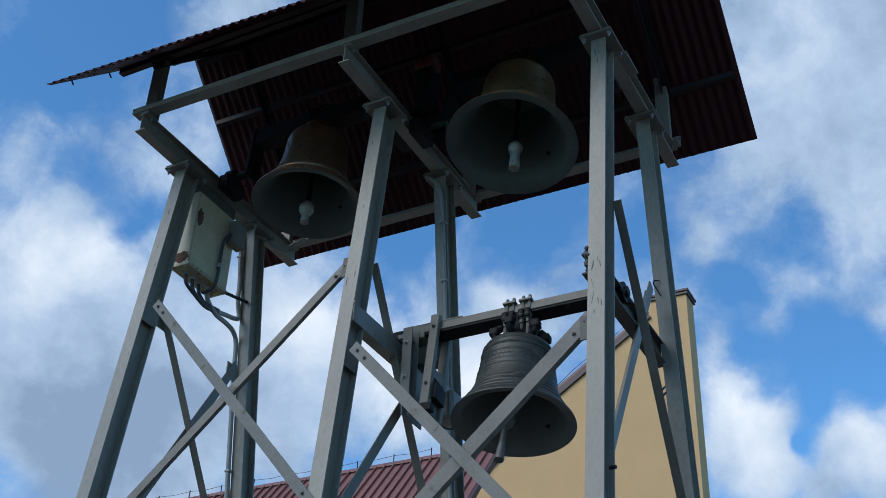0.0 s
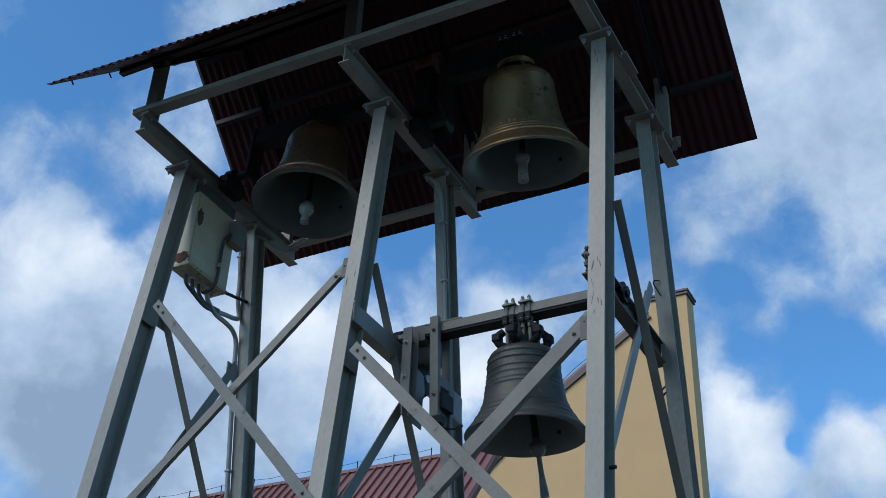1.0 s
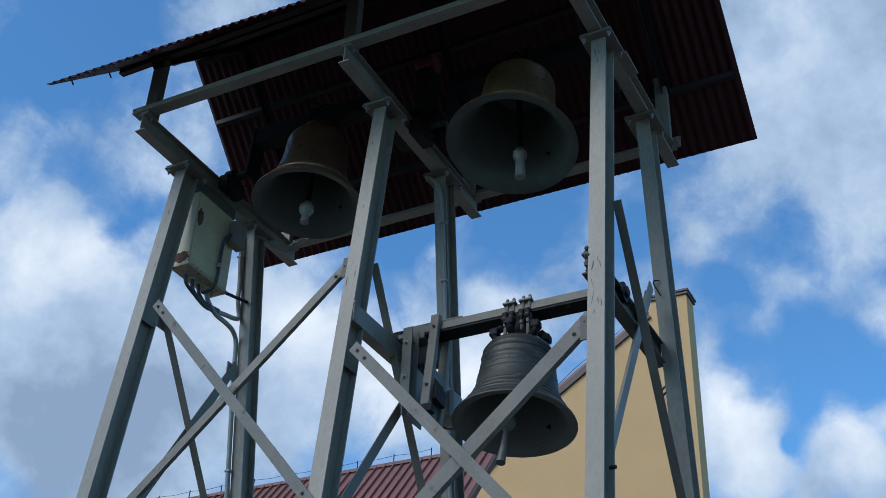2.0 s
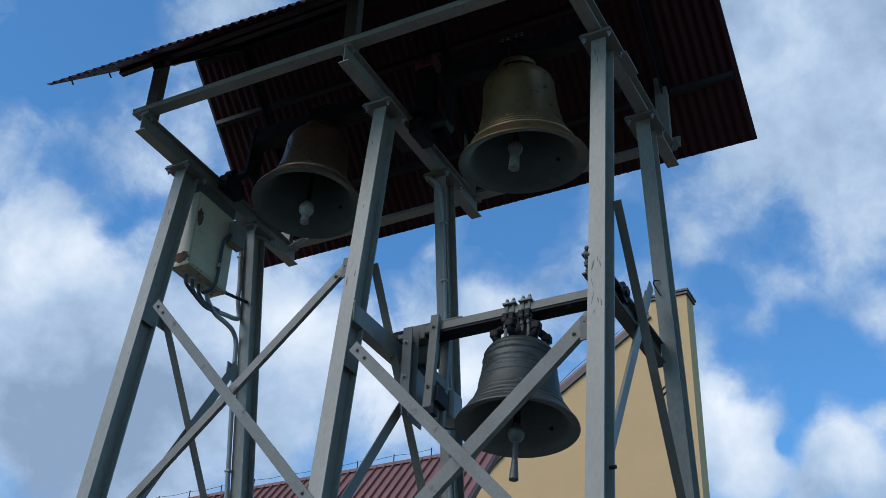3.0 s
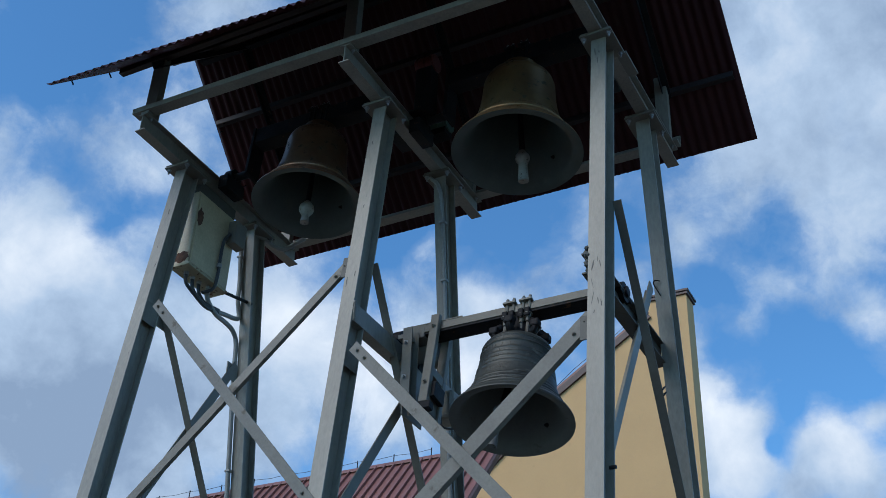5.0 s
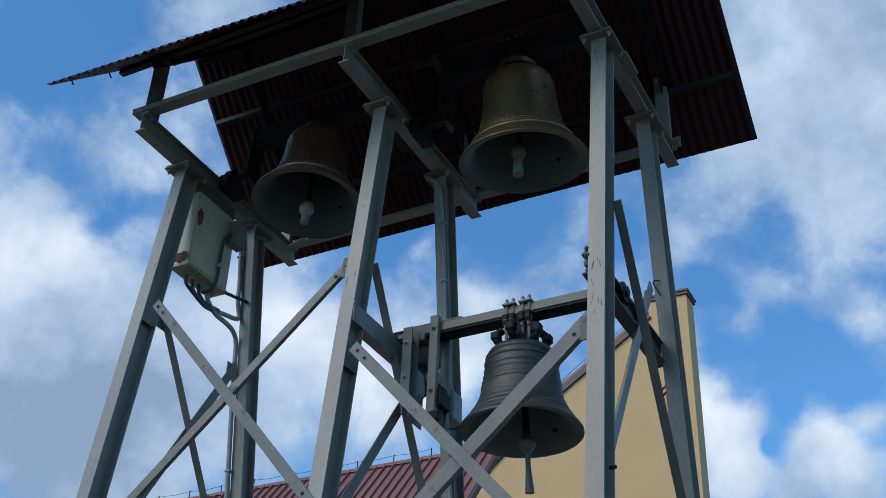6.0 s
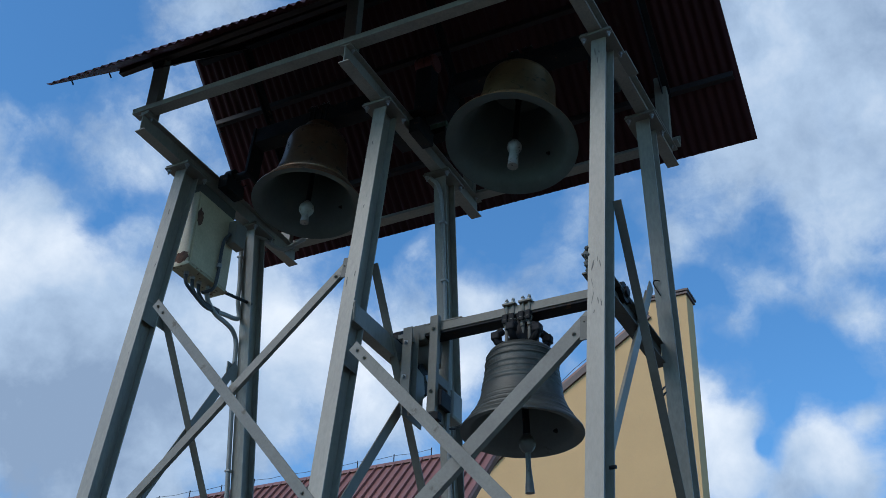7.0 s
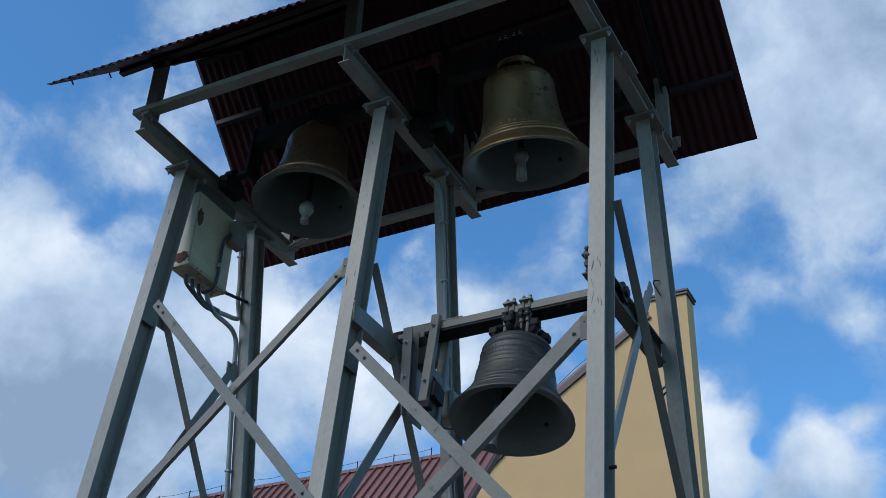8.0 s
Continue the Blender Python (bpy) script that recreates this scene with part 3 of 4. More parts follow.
def roof():
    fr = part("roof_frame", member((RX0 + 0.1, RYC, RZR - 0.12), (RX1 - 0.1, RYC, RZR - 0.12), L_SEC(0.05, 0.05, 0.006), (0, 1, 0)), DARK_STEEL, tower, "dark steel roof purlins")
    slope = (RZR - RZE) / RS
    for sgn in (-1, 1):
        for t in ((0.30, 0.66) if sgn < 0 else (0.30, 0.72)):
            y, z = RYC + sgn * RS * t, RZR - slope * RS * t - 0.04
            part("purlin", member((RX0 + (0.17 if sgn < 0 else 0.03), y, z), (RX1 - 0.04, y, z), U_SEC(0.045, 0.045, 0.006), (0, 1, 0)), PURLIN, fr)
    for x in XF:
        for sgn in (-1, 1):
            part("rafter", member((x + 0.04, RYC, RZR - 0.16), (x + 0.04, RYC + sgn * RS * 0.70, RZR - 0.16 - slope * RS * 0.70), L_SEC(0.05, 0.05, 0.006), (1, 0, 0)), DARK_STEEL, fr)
    for x in XF:
        part("post", member((x + 0.01, -0.375, ZB + BEAM_H), (x + 0.01, -0.375, ZB + 0.72), U_SEC(0.06, 0.09, 0.006), (0, 1, 0)), STEEL_DULL, fr)
        part("post", member((x + 0.03, 1.275, ZB + BEAM_H), (x + 0.03, 1.275, ZB + 0.70), U_SEC(0.05, 0.085, 0.006), (0, 1, 0)), STEEL, fr)
    # corrugated sheets
    pitch, amp, pieces = 0.0695, 0.009, 5
    width = (RX1 - RX0) / pieces
    for sgn in (-1, 1):
        L = math.hypot(RS, RZE - RZR)
        way = lambda x: Vector((0, sgn * RS, RZE - RZR - (EAVE_SAG * (x - RX0) if sgn < 0 else 0))).normalized()
        nrm = Vector((0, sgn * (RZR - RZE), RS)).normalized()
        for k in range(pieces):
            bm = bmesh.new()
            x0, x1 = RX0 + k * width, RX0 + (k + 1) * width + (0.05 if k < pieces - 1 else 0)
            n = int((x1 - x0) / pitch * 8)
            over = 0.012 * random.random() - 0.006
            tops, bots = [], []
            for i in range(n + 1):
                x = x0 + (x1 - x0) * i / n
                h = amp * math.cos((x - RX0) / pitch * math.tau) + (0.0025 * (k % 2))
                for lst, t in ((tops, 0.0018), (bots, 0.0)):
                    lst.append([bm.verts.new(Vector((x, RYC, RZR)) + way(x) * s + nrm * (h + t)) for s in (0.0, L * 0.5, L + over)])
            for lst in (tops, bots):
                for a, b in zip(lst, lst[1:]):
                    for j in range(2):
                        bm.faces.new((a[j], a[j + 1], b[j + 1], b[j]))
            for j in (0, 2):
                for i in range(n):
                    bm.faces.new((tops[i][j], tops[i + 1][j], bots[i + 1][j], bots[i][j]))
            for i in (0, n):
                for j in range(2):
                    bm.faces.new((tops[i][j], tops[i][j + 1], bots[i][j + 1], bots[i][j]))
            part("corrugated_sheet", bm, SHEET, fr, "red-brown corrugated roof sheet", smooth=True)
        for k, t in enumerate((0.16, 0.33, 0.36, 0.62, 0.66, 0.93)):
            e = Vector((RX0 + 0.06 + 0.05 * (k % 2), RYC, RZR)) + way(RX0) * L * t
            part("roof_screw", member(e - nrm * 0.012, e - nrm * 0.05, TUBE(0.006, 6), (1, 0, 0)), DARK_STEEL, fr)
        part("ridge_flashing", member((RX0, RYC, RZR + 0.03), (RX1, RYC, RZR + 0.03), [(0, 0), (sgn * 0.16, -0.16 * slope), (sgn * 0.16, -0.16 * slope + 0.004), (0, 0.004)], (0, 1, 0)), SHEET, fr)


roof()


# ---- bells ----
def bell_profile(R, H, t, slim=1.0):
    """Outer and inner curve of a bell, from the rim (z=0) to the head (z=H); R: rim radius."""
    out = [(1.00, 0.0), (0.985, 0.03), (0.92, 0.08), (0.845, 0.15), (0.76, 0.25), (0.70, 0.36), (0.66, 0.48), (0.63, 0.60), (0.61, 0.72),
           (0.60, 0.82), (0.585, 0.885), (0.55, 0.94), (0.47, 0.978), (0.30, 0.994), (0.0, 1.0)]
    ext = [(1.0, -0.03)] + out + [(-0.3, 0.994)]
    fine = []
    for i in range(1, len(ext) - 2):
        a, b, c, d = (Vector(q) for q in ext[i - 1:i + 3])
        for k in range(12):
            f = k / 12
            q = 0.5 * (2 * b + (c - a) * f + (2 * a - 5 * b + 4 * c - d) * f * f + (3 * b - a - 3 * c + d) * f ** 3)
            fine.append((max(0.0, q.x), q.y))
    fine.append(out[-1])
    return [(r * R * (1 - (1 - slim) * min(1, z / 0.5)), z * H) for r, z in fine]


def bell_body(R, H, t, rings, slim):
    prof = bell_profile(R, H, t, slim)
    outer = []
    for r, z in prof:
        add = sum(a * math.exp(-(((z / H) - c) / wd) ** 2) for c, a, wd in rings)
        outer.append((max(0.0, r + (add if z < 0.9 * H else add * 0.3)), z))
    inner = [(0.0, H - t)] + [(max(0.02, r - t * (1.0 + 0.6 * math.exp(-(z / (0.16 * H)) ** 2))), z) for r, z in reversed(prof[::6]) if z < H - t * 1.6 and z > 0.02 * H] + [(R - t * 0.35, 0.0)]
    return outer, inner


def bell(name, label, x, z, R, H, L, mat, inner_mat, rings, yoke, clap, loops=False, marks=(), neck=0.62, flare=0.1):
    """A swinging bell; its origin is the swing axis. L: axis to rim."""
    b = thing(name, label, "bell", pose(x, YM, z))
    t = R * 0.09
    outer, inner = bell_body(R, H, t, rings, 1.0 if loops else 0.945)
    sh = lambda pr: [(r, q - L) for r, q in pr]
    body = part("body", lathe(sh(outer), 96), mat, b, smooth=True)
    part("inner_wall", lathe(sh([outer[0]] + list(reversed(inner))), 96), inner_mat, body, "greenish patinated inside of the bell", smooth=True)
    top = H - L
    crown = part("crown", lathe([(0.0, top - 0.01), (R * 0.27, top - 0.01), (R * 0.27, top + 0.028), (R * 0.22, top + 0.04), (0, top + 0.04)], 40), mat, b, smooth=True)
    if loops:
        part("crown_head", lathe([(0, top), (R * 0.26, top), (R * 0.22, top + 0.07), (R * 0.17, -0.036), (0, -0.036)], 24), DARK_STEEL, crown, "dark greasy crown head", smooth=True)
        for k in range(6):
            a = (k + 0.5) * math.tau / 6
            c, s = math.cos(a), math.sin(a)
            r = R * 0.43
            part("loop", pipe([(c * r * 0.4, s * r * 0.4, top + 0.02), (c * r * 0.9, s * r * 0.9, top + 0.04), (c * r, s * r, top + 0.085), (c * r * 0.75, s * r * 0.75, top + 0.12)], R * 0.068, 9, 4), DARK_STEEL, crown, smooth=True)
            part("lug", box((c * r - 0.027, s * r - 0.027, top + 0.055), (c * r + 0.027, s * r + 0.027, top + 0.105), None, 0.010), DARK_STEEL, crown)
    else:
        part("ring", lathe([(R * 0.23, top + 0.05), (R * 0.30, top + 0.05), (R * 0.30, top + 0.085), (R * 0.23, top + 0.085), (R * 0.23, top + 0.05)], 40), mat, crown, smooth=True)
        for k in range(4):
            a = (k + 0.5) * math.tau / 4
            c, s = math.cos(a) * R * 0.25, math.sin(a) * R * 0.25
            part("stud", member((c, s, top + 0.02), (c, s, top + 0.06), TUBE(0.014, 8), (1, 0, 0)), mat, crown)
    for hh, n_marks, size in marks:
        rr = next(r for r, z in outer if z >= hh * H)
        bm = bmesh.new()
        rnd = random.Random(int(R * 1000))
        for k in range(n_marks):
            if rnd.random() < 0.16:
                continue
            a, wd, ht = k * math.tau / n_marks, size * rnd.uniform(0.25, 0.5), size * rnd.uniform(0.7, 1.0)
            mm = Matrix.Rotation(a, 4, "Z") @ Matrix.Translation((rr - 0.001, 0, hh * H - L)) @ Matrix.Diagonal((0.005, wd, ht, 1))
            bmesh.ops.create_cube(bm, size=1, matrix=mm)
        tagged(part("raised_marks", bm, mat, body, "worn raised marks cast round the bell"), kind="stuff")
    # bolt head of the old striker inside the wall
    part("inner_bolt", bolt_bm((R * 0.78 * 0.5, R * 0.78 * 0.62, 0.12 * H - L), (-0.5, -0.62, -0.25), 0.010, 0.010, 0.010), DARK_STEEL, body)
    yoke(b, top)
    # clapper: pivots at the origin of its own object
    pz, reach, ball, tail = clap
    low = reach + ball * 1.1
    c = part("clapper", lathe([(0, -(reach - ball * 1.15)), (0.021, -(reach - ball * 1.15)), (ball * 0.62, -(reach - ball * 0.78)), (ball * 0.92, -(reach - ball * 0.4)), (ball, -reach),
                               (ball * 0.92, -(reach + ball * 0.4)), (ball * 0.66, -(reach + ball * 0.82)), (ball * neck, -low), (ball * neck * 1.05, -(low + tail * 0.4)),
                               (ball * (neck + flare * 0.9), -(low + tail * 0.9)), (ball * (neck + flare), -(low + tail)), (0, -(low + tail))], 28), DARK_IRON if loops else IRON, b, "worn grey iron clapper", smooth=True)
    # rod: shade deep in the bell is put into its near-black colour
    part("rod", lathe([(0, 0.03), (0.02, 0.02), (0.024, -0.05), (0.017, -0.1), (0.02, -(reach - ball * 1.1)), (0, -(reach - ball * 1.1))], 16), DARK_STEEL, c, "iron clapper rod, coloured near-black for the shade inside the bell", smooth=True)
    c.location = (0, 0, pz)
    return b, c


def straps(b, top, span, spots=(-0.07, -0.03, 0.03, 0.07), zy=0.0, hy=0.06, mat=DARK_STEEL):
    """U-straps and nuts that clamp the crown to the yoke."""
    for x in spots:
        for y in (-0.055, 0.055):
            part("strap", member((x, y, top + 0.03), (x, y, zy + hy + 0.04), TUBE(0.011, 8), (1, 0, 0)), mat, b)
            part("nut", bolt_bm((x, y * 1.15, zy - 0.062), (0, 0, -1), 0.020, 0.022, 0.03), mat, b)
            part("nut", bolt_bm((x, y, zy + hy + 0.012), (0, 0, 1), 0.014, 0.014, 0.022), ZINC, b)
    if hy < 0.1:
        for x in spots:
            part("clamp_block", box((x - 0.017, -0.088, zy - 0.085), (x + 0.017, -0.052, zy - 0.025), None, 0.006), DARK_STEEL, b)
    for x0, x1 in ((spots[0] - 0.02, spots[1] + 0.02), (spots[-2] - 0.02, spots[-1] + 0.02)):
        part("clamp_plate", box((x0, -0.08, zy + hy), (x1, 0.08, zy + hy + 0.012), None, 0.002), mat, b)


def low_yoke(b, top):
    # hollow steel yoke beam between the bearings; a dark plate paints its shaded underside
    # the beam's duller grey includes the shade on its front
    part("yoke", box((-0.72, -0.055, -0.018), (0.545, 0.055, 0.037), None, 0.003), STEEL_DULL, b, "grey steel yoke beam")
    part("yoke_shade", box((-0.715, -0.050, -0.034), (0.54, 0.050, -0.019), None, 0.003), DARK_STEEL, b, "near-black plate standing in for the shaded hollow under the yoke")
    part("yoke_block", box((-0.70, -0.057, -0.055), (-0.60, 0.057, 0.045), None, 0.006), STEEL_DULL, b)
    part("yoke_cap", box((-0.70, -0.055, 0.038), (-0.36, 0.055, 0.048), None, 0.002), STEEL_DULL, b)
    for x0, x1 in ((-0.90, -0.72), (0.545, 0.64)):
        part("axle", member((x0, 0, 0), (x1, 0, 0), TUBE(0.03, 16), (0, 1, 0)), DARK_STEEL, b, smooth=True)
    straps(b, top, 0.1, zy=0.0, hy=0.038, mat=STEEL_DULL)
    # drive arms
    for x, y, ln in ((-0.52, -0.075, 0.55), (-0.52, 0.075, 0.62)):
        part("drive_arm", box((x - 0.0275, y - 0.018, -ln), (x + 0.0275, y + 0.018, 0.07), None, 0.004), STEEL_DULL, b)
    for z in (-0.02, -0.42):
        part("bolt", bolt_bm((-0.52, -0.094, z), (0, -1, 0), 0.010, 0.008, 0.012), STEEL_DULL, b)
    part("striker_plate", box((-0.50, -0.06, -0.50), (-0.47, 0.06, -0.40), None, 0.004), DARK_STEEL, b)
    part("arm_plate", box((-0.545, -0.07, -0.36), (-0.495, 0.07, -0.30), None, 0.003), STEEL_DULL, b)
    part("arm_plate", box((-0.53, -0.09, -0.58), (-0.51, 0.10, -0.47), None, 0.003), STEEL_DULL, b)
    part("end_box", box((-0.55, -0.095, -0.60), (-0.47, -0.045, -0.552), None, 0.004), DARK_STEEL, b, "black rubber end stop")
    part("hook", pipe([(0.50, -0.03, -0.055), (0.50, -0.03, -0.09), (0.52, -0.03, -0.13), (0.50, -0.03, -0.15)], 0.006, 6, 4), DARK_STEEL, b)


def high_yoke(width):
    def build(b, top):
        zy = top + 0.10
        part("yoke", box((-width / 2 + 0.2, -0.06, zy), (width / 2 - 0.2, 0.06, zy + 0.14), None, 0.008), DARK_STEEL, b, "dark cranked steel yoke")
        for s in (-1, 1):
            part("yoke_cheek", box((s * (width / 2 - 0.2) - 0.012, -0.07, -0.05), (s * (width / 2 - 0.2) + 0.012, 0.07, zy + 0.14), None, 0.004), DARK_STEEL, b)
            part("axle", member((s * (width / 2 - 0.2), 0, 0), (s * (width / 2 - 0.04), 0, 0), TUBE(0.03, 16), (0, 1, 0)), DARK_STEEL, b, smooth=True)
        straps(b, top, 0.1, zy=zy, hy=0.14)
    return build


# height, relief and width of the cast rings (shares of the bell's height)
RINGS_HIGH = [(0.175, 0.009, 0.012), (0.215, 0.005, 0.010), (0.25, 0.003, 0.006), (0.86, 0.0015, 0.006)]
RINGS_LOW = [(0.10, 0.003, 0.008), (0.17, 0.006, 0.012), (0.24, 0.004, 0.010), (0.31, 0.003, 0.008), (0.50, 0.004, 0.010), (0.56, 0.005, 0.016), (0.63, 0.004, 0.012),
             (0.70, 0.004, 0.010), (0.80, 0.006, 0.012), (0.875, 0.005, 0.010), (0.91, 0.004, 0.008)]
bell_r, clap_r = bell("church_bell", "brown bronze bell swinging under the roof", 2.435, ZB + 0.12, 0.412, 0.64, 0.51, BRONZE, GREEN_BRONZE, RINGS_HIGH, high_yoke(1.42), (0.0, 0.490, 0.047, 0.115), False, ((0.285, 60, 0.022),))
bell_l, clap_l = bell("church_bell", "reddish brown bronze bell swinging slightly under the roof", 0.88, ZB + 0.135, 0.381, 0.60, 0.462, BRONZE_RED, GREEN_BRONZE, RINGS_HIGH, high_yoke(1.50), (0.0, 0.500, 0.052, 0.058), neck=0.46, flare=0.12)
bell_b, clap_b = bell("church_bell", "dark ringed cast bell swinging below the roof", 2.458, ZB - 1.533, 0.337, 0.50, 0.733, BLACK_BELL, BLACK_INNER, RINGS_LOW, low_yoke, (-0.25, 0.52, 0.047, 0.22), True, ((0.75, 60, 0.022), (0.85, 60, 0.018), (0.665, 54, 0.018), (0.595, 54, 0.018)), neck=0.30, flare=0.24)


# ---- bearings, drive and cabinet ----
def bearings():
    for x, z, zb in ((XF[1] + 0.06, ZB - 1.533, 4.977), (3.05, ZB - 1.533, 5.012)):
        t = thing("bearing_block", "dark greasy cast bearing block of the lower bell", "bearing", pose(x, YM, z), "bell bearings")
        part("housing", member((-0.03, 0, 0), (0.03, 0, 0), TUBE(0.06, 20), (0, 1, 0)), DARK_STEEL, t, smooth=True)
        part("pedestal", box((-0.035, -0.09, zb - z), (0.035, 0.09, -0.03), None, 0.006), DARK_STEEL, t)
    for x, z in ((XF[0] + 0.16, ZB + 0.14), (XF[1] - 0.04, ZB + 0.14), (XF[1] + 0.12, ZB + 0.12), (XF[2] - 0.04, ZB + 0.12)):
        t = thing("bearing_block", "dark cast bearing block beside a roof beam", "bearing", pose(x, YM, z), "bell bearings")
        part("housing", member((-0.03, 0, 0), (0.03, 0, 0), TUBE(0.06, 20), (0, 1, 0)), DARK_STEEL, t, smooth=True)
        part("pedestal", box((-0.04, -0.10, -0.14), (0.04, 0.10, -0.03), None, 0.006), DARK_STEEL, t)


def drive():
    """Linear drive on an upright beside the lower bell."""
    d = thing("bell_drive", "grey electric drive on a steel upright beside the lower bell", "motor")
    part("upright", member((1.775, 0.29, 5.0), (1.775, 0.29, 4.52), U_SEC(0.06, 0.085, 0.007), (1, 0, 0)), STEEL_DULL, d)
    part("bracket", box((1.74, 0.25, 4.935), (1.81, 0.36, 4.965), None, 0.004), STEEL, d)
    part("motor", member((1.72, 0.50, 4.93), (1.90, 0.50, 4.93), TUBE(0.085, 24), (0, 1, 0)), STEEL_DULL, d, smooth=True)
    part("pulley", member((1.77, 0.50, 4.78), (1.80, 0.50, 4.78), TUBE(0.095, 28), (0, 1, 0)), DARK_STEEL, d, smooth=True)
    part("pulley_hub", member((1.765, 0.50, 4.78), (1.815, 0.50, 4.78), TUBE(0.025, 14), (0, 1, 0)), ZINC, d, smooth=True)
    part("slotted_bar", member((1.74, 0.40, 4.93), (1.74, 0.60, 4.72), FLAT(0.05, 0.010), (0, 0.7, 0.7)), STEEL_DULL, d)
    part("hinge_plate", member((1.76, 0.33, 4.72), (1.76, 0.42, 4.52), FLAT(0.07, 0.012), (0, 1, 0.4)), STEEL_DULL, d)
    part("wire_loop", pipe([(1.90, 0.52, 4.55), (1.92, 0.50, 4.46), (1.98, 0.52, 4.44), (2.02, 0.56, 4.47)], 0.006, 6, 5), CABLE, d)
    for y, z in ((0.40, 4.84), (0.58, 4.84), (0.40, 4.58), (0.58, 4.58)):
        part("bolt", bolt_bm((1.72, y, z), (1, 0, 0), 0.010, 0.008, 0.012), ZINC, d)
    for z in (4.90, 4.68):
        part("bolt", bolt_bm((1.80, 0.245, z), (0, -1, 0), 0.010, 0.008, 0.010), ZINC, d)
    bm = bmesh.new()
    prof = [(0.0, 0.0), (0.10, -0.02), (0.12, -0.12), (0.07, -0.26), (0.02, -0.24), (-0.03, -0.10)]
    a, b = ([bm.verts.new((x, 0.36 + y, 4.80 + z)) for y, z in prof] for x in (1.80, 1.808))
    bm.faces.new(a)
    bm.faces.new(b)
    for i in range(len(prof)):
        bm.faces.new((a[i], a[i - 1], b[i - 1], b[i]))
    part("lever_plate", bm, STEEL, d, "light grey lever plate")
    part("side_plate", box((1.71, 0.38, 4.52), (1.72, 0.62, 4.88), None, 0.004), STEEL_DULL, d)
    part("cover", box((1.83, 0.52, 4.52), (1.97, 0.66, 4.70), None, 0.02), STEEL, d, "light grey motor cover")


def cabinet():
    c = thing("control_cabinet", "cream sheet-steel control cabinet with rust patches, hung beside a tower leg", "cabinet")
    x0, x1, ya, yb, za, zb = -0.045, 0.098, 0.17, 0.60, 5.845, 6.44
    body = part("body", box((x0, ya, za), (x1, yb, zb), None, 0.006), CREAM, c)
    part("door", box((x1 + 0.001, ya + 0.012, za + 0.012), (x1 + 0.012, yb - 0.012, zb - 0.012), None, 0.004), CREAM, c, "cream cabinet door")
    part("bottom_tray", box((x0 - 0.004, ya - 0.004, za - 0.012), (x1 + 0.014, yb + 0.004, za + 0.008), None, 0.003), RUST_CREAM, c, "dirty cream tray edge")
    part("mounting_plate", box((-0.02, 0.19, zb + 0.001), (0.075, 0.60, ZB - 0.001), None, 0.003), SHADED_DIRTY_STEEL, c, "dark steel mounting plate")
    for i, (px, py, ln) in enumerate(((0.03, 0.25, 0.07), (0.03, 0.32, 0.07), (0.03, 0.39, 0.08), (0.05, 0.47, 0.06))):
        part("cable_gland", member((px, py, za), (px, py, za - 0.035), TUBE(0.018, 8), (1, 0, 0)), CONDUIT, c)
    # side junction box
    part("junction_box", box((x1 + 0.013, 0.505, 6.19), (x1 + 0.085, 0.63, 6.38), None, 0.006), STEEL_DULL, c)
    return c


def ragged(at, ax, ay, r0, seed):
    """A thin flake patch of bare rust with an uneven outline."""
    rnd = random.Random(seed)
    bm = bmesh.new()
    ax, ay = Vector(ax), Vector(ay)
    n = 26
    up = ax.cross(ay).normalized() * 0.0008
    pts = [Vector(at) + ax * math.cos(i * math.tau / n) * (1 + 0.22 * rnd.uniform(-1, 1)) + ay * math.sin(i * math.tau / n) * (1 + 0.22 * rnd.uniform(-1, 1)) for i in range(n)]
    a, b = [bm.verts.new(p) for p in pts], [bm.verts.new(p + up) for p in pts]
    bm.faces.new(a)
    bm.faces.new(b)
    for i in range(n):
        bm.faces.new((a[i], a[(i + 1) % n], b[(i + 1) % n], b[i]))
    return bm


bearings()
drive()
cab = cabinet()
part("rust_patch", ragged((0.1105, 0.205, 6.235), (0, 0.032, 0), (0, 0, 0.068), 1, 4), RUST, cab, "flaked rust patch")
part("rust_patch", ragged((0.035, 0.1685, 5.905), (0.066, 0, 0), (0, 0, 0.042), 1, 8), RUST, cab, "flaked rust patch")


def scuffs():
    """Chipped paint and scrapes on the front faces of the legs."""
    rnd = random.Random(21)
    for x0, za, zb, n in ((XF[2], 4.55, 4.92, 9), (XF[2], 6.28, 6.45, 3), (XF[1], 5.1, 6.3, 5), (XF[0], 4.6, 6.2, 4)):
        for k in range(n):
            z, x = rnd.uniform(za, zb), x0 + rnd.uniform(0.012, 0.078)
            w, h, lean = rnd.uniform(0.0012, 0.0035), rnd.uniform(0.008, 0.034), rnd.uniform(-0.35, 0.35)
            part("scuff", ragged((x, yf(z) - 0.0004, z), (w, 0, 0), (h * lean, h * SF, h), 1, 40 + k), SHADED_DIRTY_STEEL, tower, "scraped dark paint")


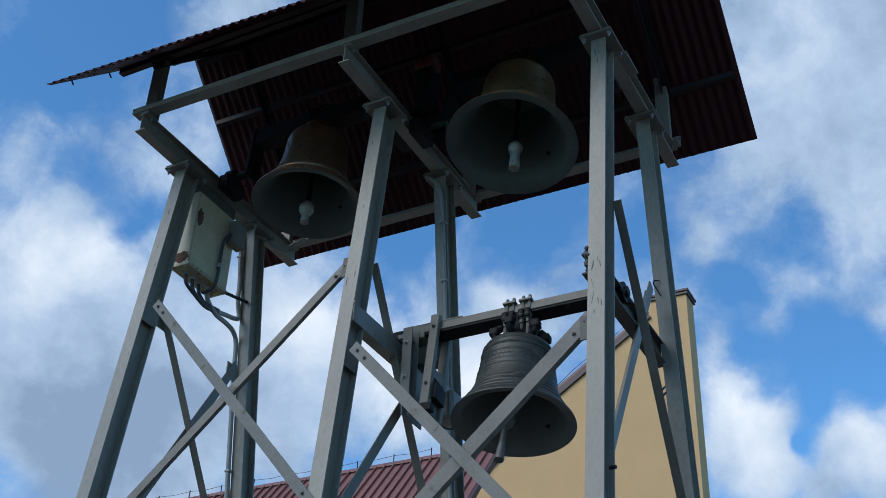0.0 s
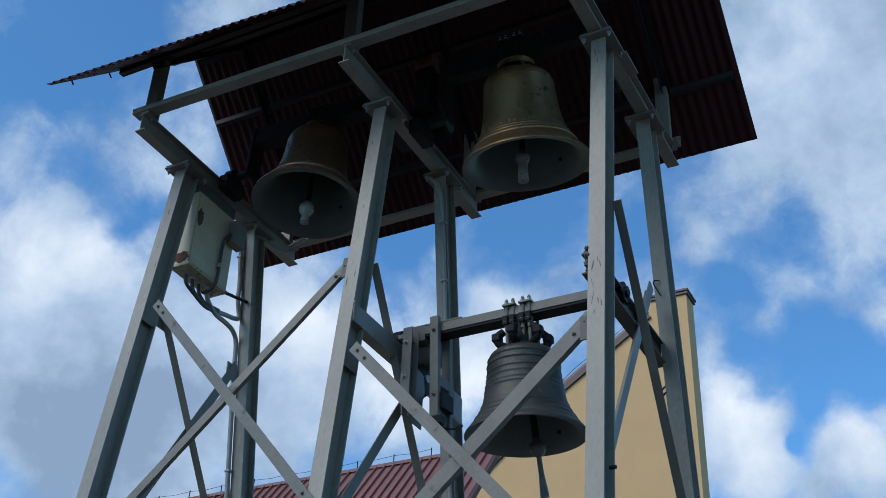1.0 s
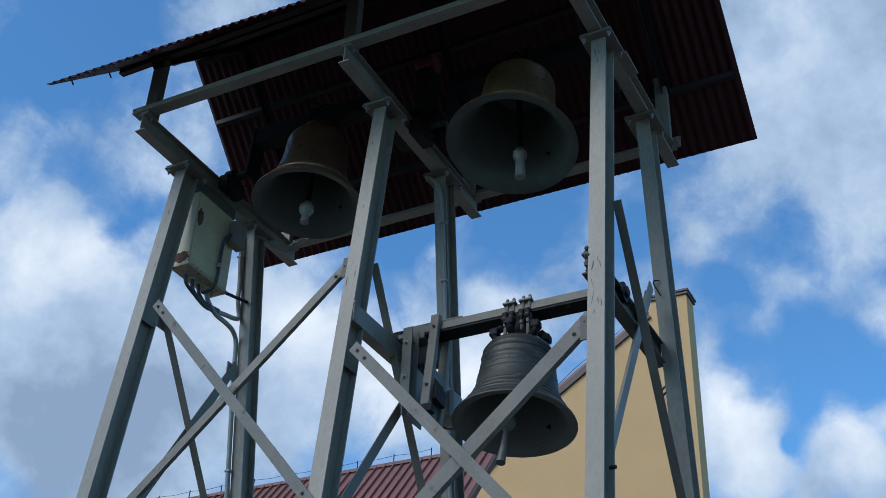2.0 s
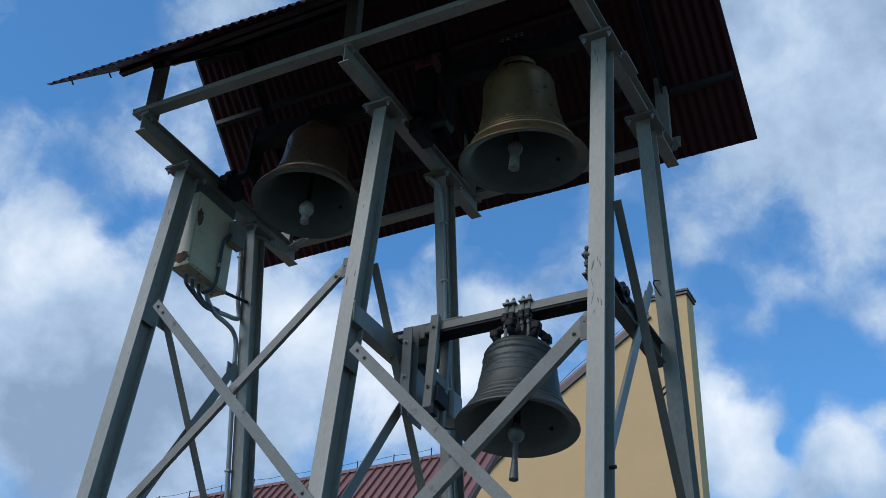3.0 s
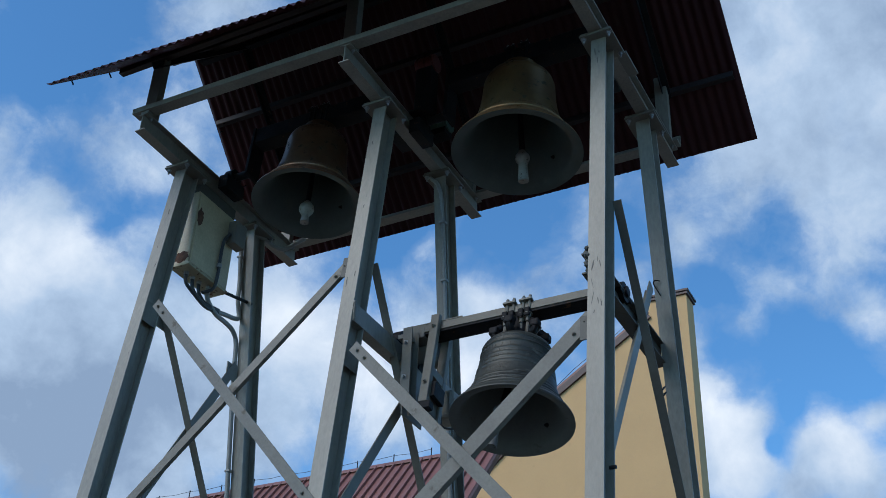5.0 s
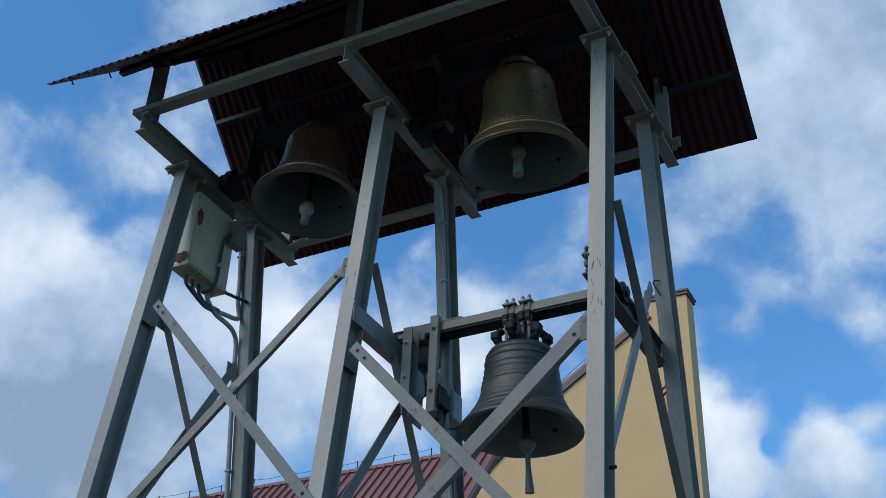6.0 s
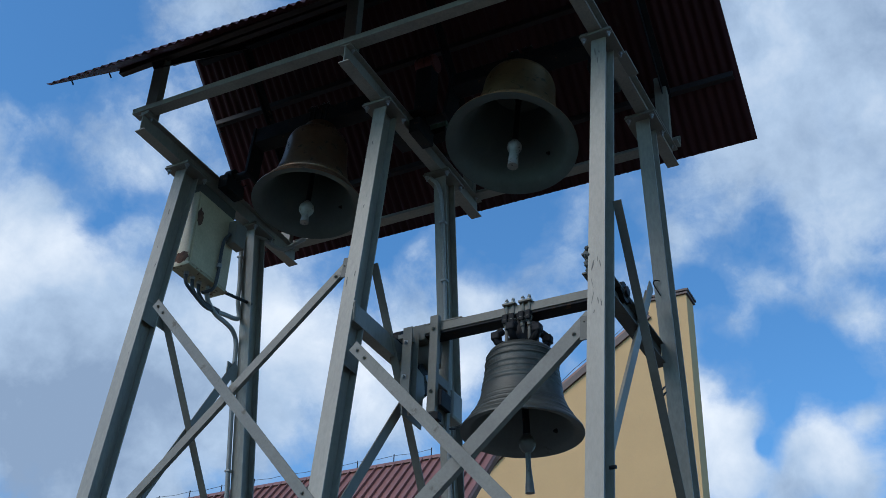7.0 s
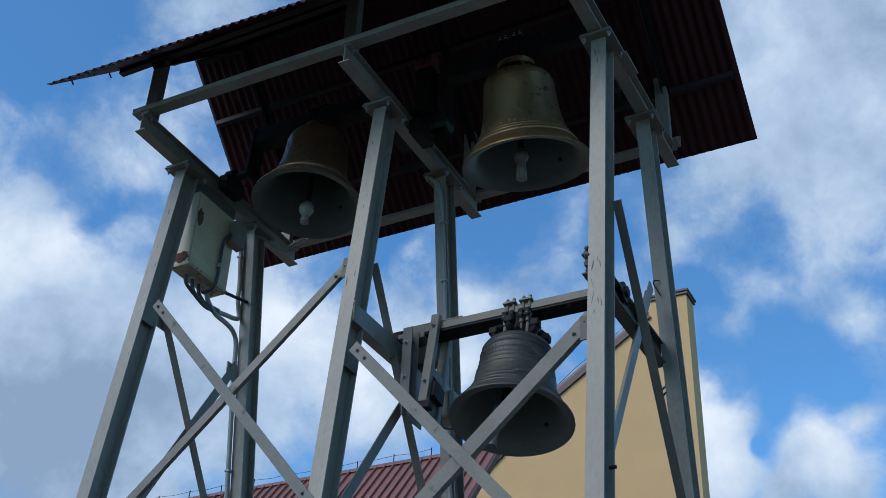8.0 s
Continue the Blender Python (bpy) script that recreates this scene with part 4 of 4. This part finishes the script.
def cables():
    c = thing("cable_run", "grey conduits and black cables from the cabinet to a tower leg", "cable")
    for i, y in enumerate((0.24, 0.31, 0.38)):
        part("cable", pipe([(0.03, y + 0.01, 5.815), (0.035, y + 0.02, 5.75), (0.055, max(y + 0.06, 0.346), 5.695), (0.06, 0.46 + 0.01 * i, 5.665 + 0.012 * i), (0.06, 0.60, 5.69 + 0.01 * i)], 0.013, 8, 5), CABLE, c, smooth=True)
    part("conduit", pipe([(0.06, 0.595, 5.695), (0.04, 0.71, 5.735), (0.02, 0.83, 5.775), (0.0, 0.90, 5.83), (-0.003, yr(5.95) - 0.03, 5.95), (-0.004, yr(6.1) - 0.02, 6.10), (-0.004, yr(6.4) - 0.02, 6.42), (0.02, 0.86, 6.53), (0.06, 0.93, 6.53), (0.14, 1.05, 6.475), (0.20, 1.09, 6.48), (0.34, 1.12, 6.55)], 0.017, 10, 6), CONDUIT, c, "grey plastic conduit", smooth=True)
    part("conduit", pipe([(0.05, 0.47, 5.81), (0.05, 0.48, 5.74), (0.06, 0.57, 5.67), (0.03, 0.735, 5.685), (0.0, 0.86, 5.69), (-0.01, 0.925, 5.62), (-0.012, yr(5.4) - 0.02, 5.40), (-0.012, yr(5.0) - 0.02, 5.0), (-0.012, yr(3.0) - 0.02, 3.0), (-0.012, yr(0.4) - 0.02, 0.4)], 0.017, 10, 6), CONDUIT, c, "grey plastic conduit", smooth=True)
    part("cable", pipe([(0.150, 0.49, 6.26), (0.128, 0.46, 6.16), (0.128, 0.455, 5.89), (0.11, 0.45, 5.79), (0.05, 0.41, 5.75)], 0.012, 8, 5), CABLE, c, smooth=True)
    part("sleeve", member((0.128, 0.455, 5.99), (0.128, 0.455, 5.96), TUBE(0.018, 8), (1, 0, 0)), CONDUIT, c)
    part("stay_rod", member((0.085, 0.595, 5.85), (0.05, 0.955, 5.955), TUBE(0.012, 8), (1, 0, 0)), DARK_STEEL, c)
    for z in (6.3, 5.3, 4.7):
        part("clip", box((-0.03, yr(z) - 0.04, z - 0.008), (0.012, yr(z), z + 0.008), None, 0.003), CONDUIT, c)


def roof_drives():
    """Dim motors on the middle beam under the roof."""
    for nm, lab, m, mat in (("drive_motor", "faded red drive motor under the roof", (1.78, 0.34, 7.10), RED_PAINT), ("drive_motor", "dark green drive motor on the middle roof beam", (1.75, 0.62, 6.79), GREEN_PAINT)):
        d = thing(nm, lab, "motor", pose(*m))
        part("casing", member((-0.07, 0, 0), (0.07, 0, 0), TUBE(0.065, 20), (0, 1, 0)), mat, d, smooth=True)
        for k in (-0.05, 0.0, 0.05):
            part("fin", member((k - 0.004, 0, 0), (k + 0.004, 0, 0), TUBE(0.072, 20), (0, 1, 0)), mat, d)
        part("foot", box((-0.06, -0.05, ZB + BEAM_H - m[2] + 0.002), (0.06, 0.05, -0.05), None, 0.004), DARK_STEEL, d)
        part("base_rail", box((-0.16, -0.05, ZB + BEAM_H - m[2]), (0.06, 0.05, ZB + BEAM_H - m[2] + 0.012), None, 0.002), DARK_STEEL, d)


roof_drives()
cables()
scuffs()


def motions():
    n = 80
    rows_r, rows_l, rows_b, cr, cl, cb = [], [], [], [], [], []
    for i in range(n + 1):
        t = i * 0.1
        ar = -13.8 * math.cos(math.tau * (t - 0.12) / 1.75)
        al = -4.3 + 2.4 * math.sin(math.tau * t / 2.0)
        ab = -3.0 - 7.5 * math.cos(math.tau * (t - 0.19) / 1.574)
        # the free clapper keeps its own, quicker beat
        w, v = math.tau * t / 1.75, math.tau * t / 1.38
        swing = -0.5 - 0.94 * math.cos(w) - 0.41 * math.sin(w) - 4.92 * math.cos(v) - 4.99 * math.sin(v)
        # positive turns carry the mouth towards +y
        rows_r.append((t, bell_pose(2.435, ZB + 0.12, ar)))
        rows_l.append((t, bell_pose(0.88, ZB + 0.135, al)))
        rows_b.append((t, bell_pose(2.458, ZB - 1.533, ab)))
        cr.append((t, pose(0, 0, 0.0, swing - ar)))
        cl.append((t, pose(0, 0, 0.0, 0.4 * math.sin(math.tau * t / 2.0))))
        cb.append((t, pose(0, 0, -0.25, -16.0 * math.cos(math.tau * (t - 0.21) / 1.574) + 1.0)))
    walk(bell_r, rows_r)
    walk(bell_l, rows_l)
    walk(bell_b, rows_b)
    walk(clap_r, cr)
    walk(clap_l, cl)
    walk(clap_b, cb)
    walk(dome, [(t, pose(0, 0, 0, 0, 0, 1.95 * t / 8)) for t in (0.0, 4.0, 8.0)])


def bell_pose(x, z, a):
    return pose(x, YM, z, a)


motions()
